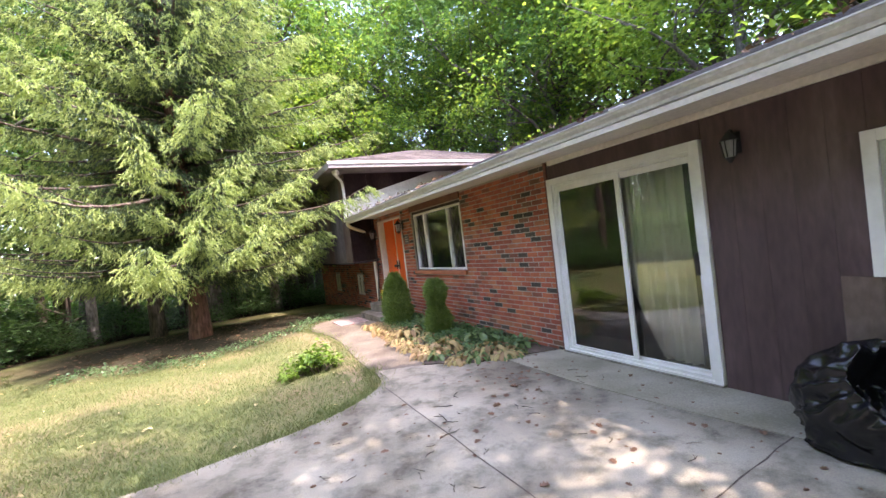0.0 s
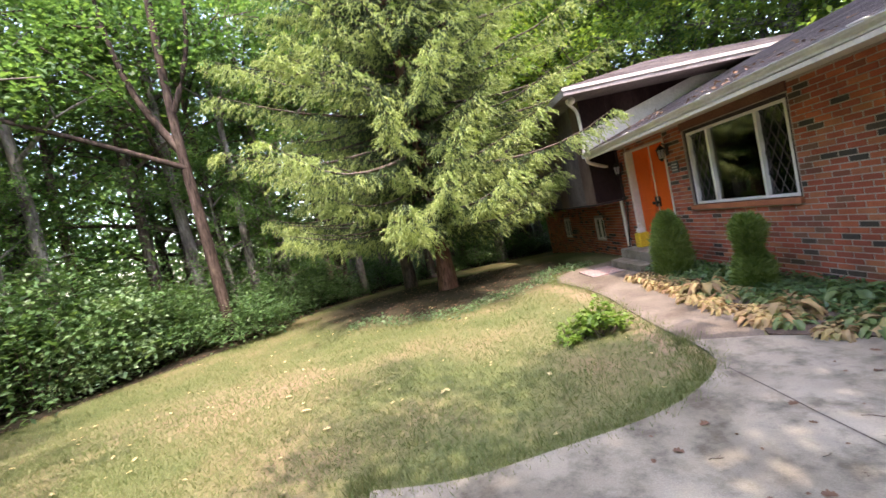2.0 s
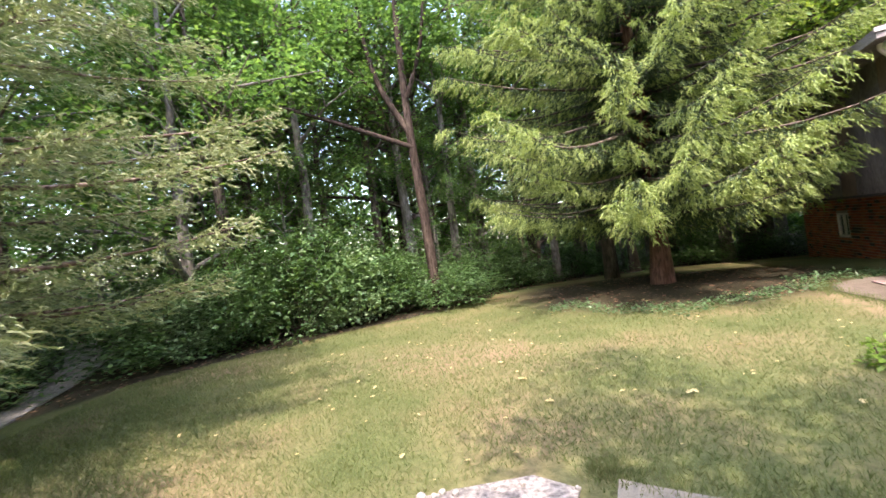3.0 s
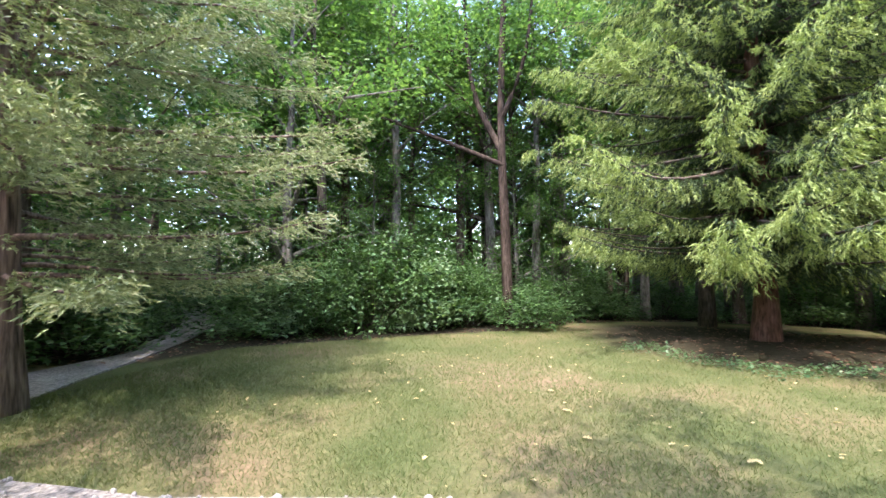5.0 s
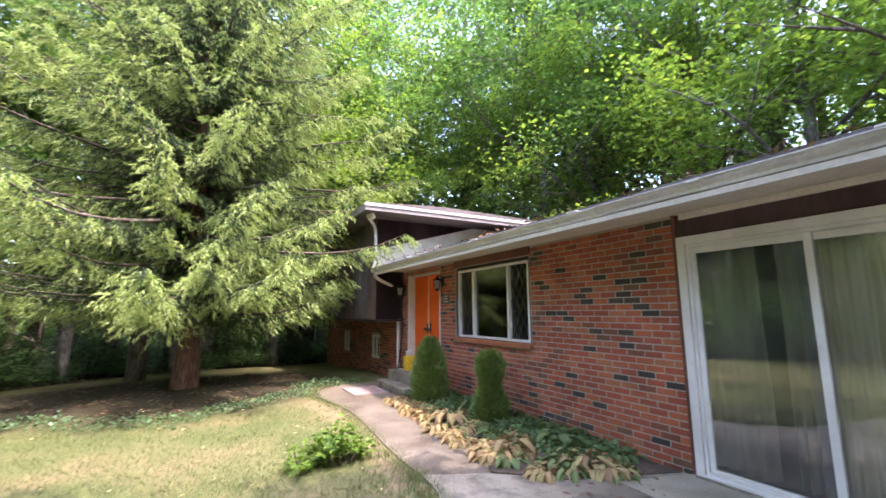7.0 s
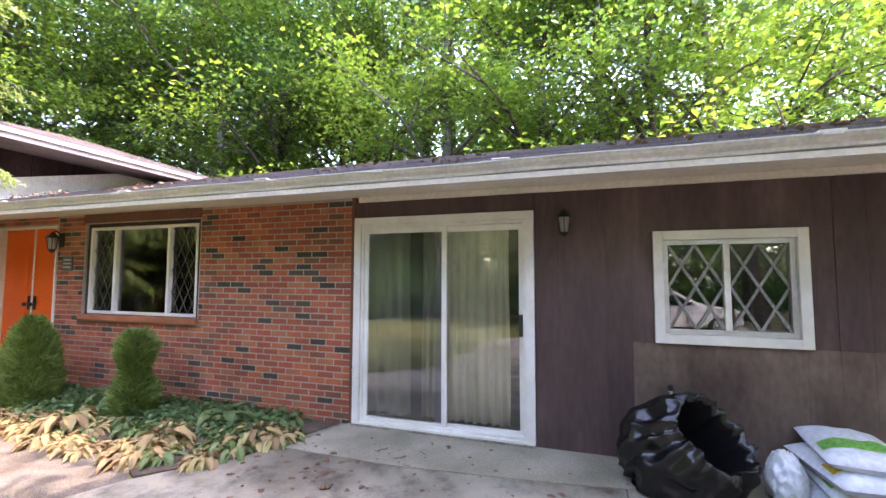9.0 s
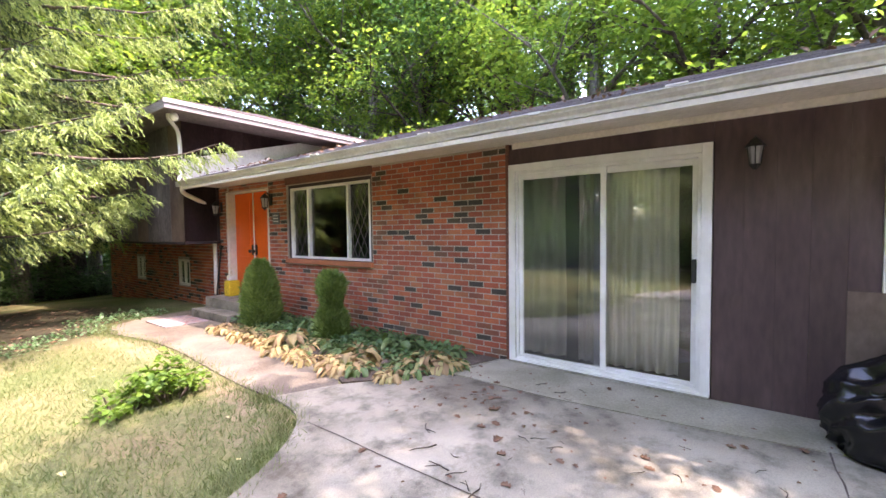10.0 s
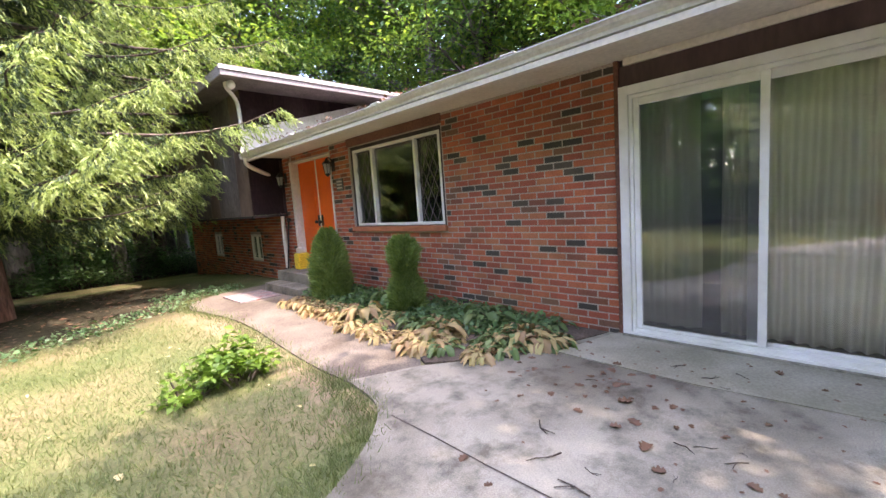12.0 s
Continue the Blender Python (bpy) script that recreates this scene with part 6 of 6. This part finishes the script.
can = thing("spray_can_jug", "yellow plastic jug with a white top on the stoop", "jug", at=(3.5, 9.86, 0.2))
part("body", boxes((-0.11, 0.11, -0.1, 0.1, 0, 0.3), bevel=0.03), M_YELLOW, can)
part("top", boxes((-0.07, 0.07, -0.07, 0.07, 0.3, 0.40), bevel=0.025), M_TRIM, can, "white top")
part("handle", tube_mesh("handle", [(smooth_line([(0.0, -0.08, 0.38), (0, -0.06, 0.48), (0, 0.06, 0.48), (0, 0.08, 0.38)], 4), [0.012] * 13)], M_TRIM, 6), M_TRIM, can)
spade = thing("leaning_spade", "dark long-handled spade leaning against the brick", "spade")
part("shaft", tube_mesh("shaft", [([(3.46, 10.42, 0.1), (3.585, 10.42, 1.15)], [0.016, 0.016])], M_BLACK, 7), M_BLACK, spade)
part("blade", boxes((3.435, 3.455, 10.33, 10.51, -0.17, 0.12), bevel=0.006), M_BLACK, spade)
part("grip", boxes((3.565, 3.605, 10.37, 10.47, 1.12, 1.16), bevel=0.008), M_BLACK, spade)
mat_ = part("door_mat", boxes((2.15, 2.8, 9.3, 10.15, -0.108, -0.085), bevel=0.004), M_RUG)
tagged(mat_, "faded red and grey mat lying before the stoop", "mat")
tap = thing("garden_tap", "small old outdoor tap on the siding", "tap")
part("pipe", tube_mesh("pipe", [([(3.63, 1.0, 0.55), (3.57, 1.0, 0.55), (3.555, 1.0, 0.51)], [0.014, 0.014, 0.012])], M_ALU, 7), M_ALU, tap)
part("wheel", tube_mesh("wheel", [([(3.578, 1.0, 0.56), (3.578, 1.0, 0.60)], [0.022, 0.022])], M_BLACK, 8), M_BLACK, tap)


# ---- car on the drive, seen in the window glass ----
def parked_car():
    t = thing("parked_car", "white parked car with dark windows on the gravel drive", "car", at=(-8.9, -1.1, gravel_top(-8.9, -1.1) - 0.02), turn=256)
    prof = [(-2.2, 0.35), (-2.25, 0.75), (-2.15, 0.96), (-1.7, 1.0), (-1.25, 1.42), (0.15, 1.45), (0.95, 1.02), (1.95, 0.9), (2.2, 0.8), (2.25, 0.4), (1.8, 0.3), (-1.8, 0.3)]
    bm = bmesh.new()
    rings = []
    for w, k in ((-0.9, 0.0), (-0.82, 1.0), (0.82, 1.0), (0.9, 0.0)):
        ring = []
        for x, z in prof:
            inset = 0.16 * max(0, (z - 1.0) / 0.6)
            ww = w * (1 - inset)
            zz = z + (0.03 if k and z > 0.9 else 0)
            ring.append(bm.verts.new((x * (1.0 if k else 0.985), ww, zz)))
        rings.append(ring)
    n = len(prof)
    for a, b in zip(rings, rings[1:]):
        for i in range(n):
            bm.faces.new((a[i], a[(i + 1) % n], b[(i + 1) % n], b[i]))
    bm.faces.new(rings[0][::-1])
    bm.faces.new(rings[-1])
    bmesh.ops.recalc_face_normals(bm, faces=bm.faces)
    bmesh.ops.bevel(bm, geom=bm.edges[:], offset=0.03, segments=2, affect="EDGES")
    part("body", bm, M_CAR_WHITE, t)
    for sgn in (-1, 1):
        for pts in (((-1.5, 1.03), (-1.15, 1.35), (-0.5, 1.37), (-0.5, 1.03)), ((-0.42, 1.03), (-0.42, 1.37), (0.1, 1.37), (0.7, 1.03))):
            bm = bmesh.new()
            bm.faces.new([bm.verts.new((x, sgn * (0.915 * (1 - 0.16 * max(0, (z - 1.0) / 0.6))), z)) for x, z in pts])
            bmesh.ops.solidify(bm, geom=bm.faces[:], thickness=0.012)
            part("side_window", bm, M_CAR_GLASS, t)
        for x in (-1.4, 1.38):
            bm = bmesh.new()
            bmesh.ops.create_cone(bm, cap_ends=True, segments=28, radius1=0.34, radius2=0.34, depth=0.22, matrix=pose(x, sgn * 0.83, 0.34, 90))
            bmesh.ops.bevel(bm, geom=[e for e in bm.edges if len(e.link_faces) == 2 and e.calc_face_angle() > 1], offset=0.04, segments=2, affect="EDGES")
            wh = part("wheel", bm, M_TYRE, t)
            bm = bmesh.new()
            bmesh.ops.create_cone(bm, cap_ends=True, segments=20, radius1=0.2, radius2=0.2, depth=0.235, matrix=pose(x, sgn * 0.83, 0.34, 90))
            part("rim", bm, M_ALU, wh)
        part("headlight", boxes((2.12, 2.26, sgn * 0.68 - 0.14, sgn * 0.68 + 0.14, 0.68, 0.82), bevel=0.03), M_LAMP_GLASS, t)
        part("mirror", boxes((0.55, 0.68, sgn * 0.98 - 0.08, sgn * 0.98 + 0.08, 1.0, 1.12), bevel=0.03), M_CAR_WHITE, t)
    bm = bmesh.new()
    bm.faces.new([bm.verts.new(p) for p in ((0.98, -0.75, 1.05), (0.98, 0.75, 1.05), (0.24, 0.66, 1.45), (0.24, -0.66, 1.45))])
    bmesh.ops.solidify(bm, geom=bm.faces[:], thickness=0.012)
    part("windscreen", bm, M_CAR_GLASS, t)
    part("bumper", boxes((2.2, 2.3, -0.8, 0.8, 0.35, 0.55), bevel=0.03), M_BLACK, t)


parked_car()

# ---- siding boards ----
y = 2.078
k = 0
sr = random.Random(6)
while y > -5.9:
    y1, y0 = y, y - 0.203
    x0 = FX + 0.007 + sr.uniform(0, 0.001)
    for z0, z1 in (((-0.04, 2.262),) if y0 > 1.1 else ((-0.04, 0.933), (0.9345, 2.262)) if y1 < 0.005 else ((-0.04, 0.933), (1.872, 2.262))):
        worn = z1 < 1.0
        part("board", boxes((x0, 3.642, y0 + 0.0015, y1, z0, z1)), M_SIDING_WORN if worn else M_SIDING, wall_side)
    y, k = y0, k + 1
part("board", boxes((FX + 0.007, 3.642, 1.0975, 1.266, 0.934, 1.871)), M_SIDING, wall_side)
part("board", boxes((FX + 0.007, 3.642, -0.15, 0.0075, 0.934, 1.871)), M_SIDING, wall_side)
part("head_board", boxes((3.618, 3.642, 2.08, 3.944, 2.098, 2.262)), M_SIDING, wall_side)

# ---- bricks ----
BW, BH, BJ = 0.203, 0.0677, 0.011


def brick_mesh(name, mat):
    """A unit brick face: chamfered front, running from 0 to 1 in y and z."""
    c = 0.03
    verts = [(0.07, 0, 0), (0.07, 1, 0), (0.07, 1, 1), (0.07, 0, 1), (0.006, 0, 0), (0.006, 1, 0), (0.006, 1, 1), (0.006, 0, 1), (0, c, c * 2), (0, 1 - c, c * 2), (0, 1 - c, 1 - c * 2), (0, c, 1 - c * 2)]
    faces = [(8, 11, 10, 9)]
    for i in range(4):
        j = (i + 1) % 4
        faces += [(i, 4 + i, 4 + j, j), (4 + i, 8 + i, 8 + j, 4 + j)]
    return mesh_from(name, verts, faces, mat)


UNIT = brick_mesh("brick", M_BRICK)


def brick_spans(y0, y1, z0, z1, holes):
    """Running-bond bricks in a rectangle, cut at the holes."""
    out = []
    row, z = 0, z0
    while z < z1 - 0.02:
        zt = min(z + BH - BJ, z1)
        y = y0 - (BW / 2 if row % 2 else 0)
        while y < y1:
            a, b = max(y, y0), min(y + BW - BJ, y1)
            spans = [(a, b)]
            for h0, h1, g0, g1 in holes:
                if zt > g0 and z < g1:
                    nxt = []
                    for s, e in spans:
                        if e <= h0 or s >= h1:
                            nxt.append((s, e))
                        else:
                            nxt += [q for q in ((s, h0), (h1, e)) if q[1] - q[0] > 0.02]
                    spans = nxt
            out += [(s, e, z, zt) for s, e in spans if e - s > 0.02]
            y += BW
        z += BH
        row += 1
    return out


br = random.Random(14)
main = brick_spans(3.99, 8.70, -0.27, 2.318, [(6.08, 8.16, 0.89, 2.32)])
near = [b for b in main if b[0] < 5.75 and b[2] > -0.08][:300]
chosen = set(near)
for s, e, z, zt in near:
    o = new("brick", UNIT)
    o.matrix_basis = Matrix.Translation((FX + br.uniform(-0.002, 0.002), s, z)) @ Matrix.Diagonal((1, e - s, zt - z, 1))
    o.parent = wall_brick


def brick_run(spans, x, parent):
    base = np.array([v.co[:] for v in UNIT.vertices])
    quads = [tuple(p.vertices) for p in UNIT.polygons]
    verts, faces = [], []
    for s, e, z, zt in spans:
        k = len(verts)
        verts += [tuple(q) for q in base * [1, e - s, zt - z] + [x + br.uniform(-0.002, 0.002), s, z]]
        faces += [tuple(i + k for i in f) for f in quads]
    tagged(part("brickwork", mesh_from("brickwork", verts, faces, M_BRICK_FAR), M_BRICK_FAR, parent), kind="stuff")


brick_run([b for b in main if b not in chosen] + brick_spans(10.20, 10.9, -0.27, 2.318, []) + brick_spans(8.73, 10.12, 2.22, 2.318, []), FX, wall_brick)
brick_run(brick_spans(10.91, 17.5, -1.08, 1.2, [(12.0, 12.64, 0.2, 0.84), (14.68, 15.32, 0.2, 0.84)]), FX, wing_base)
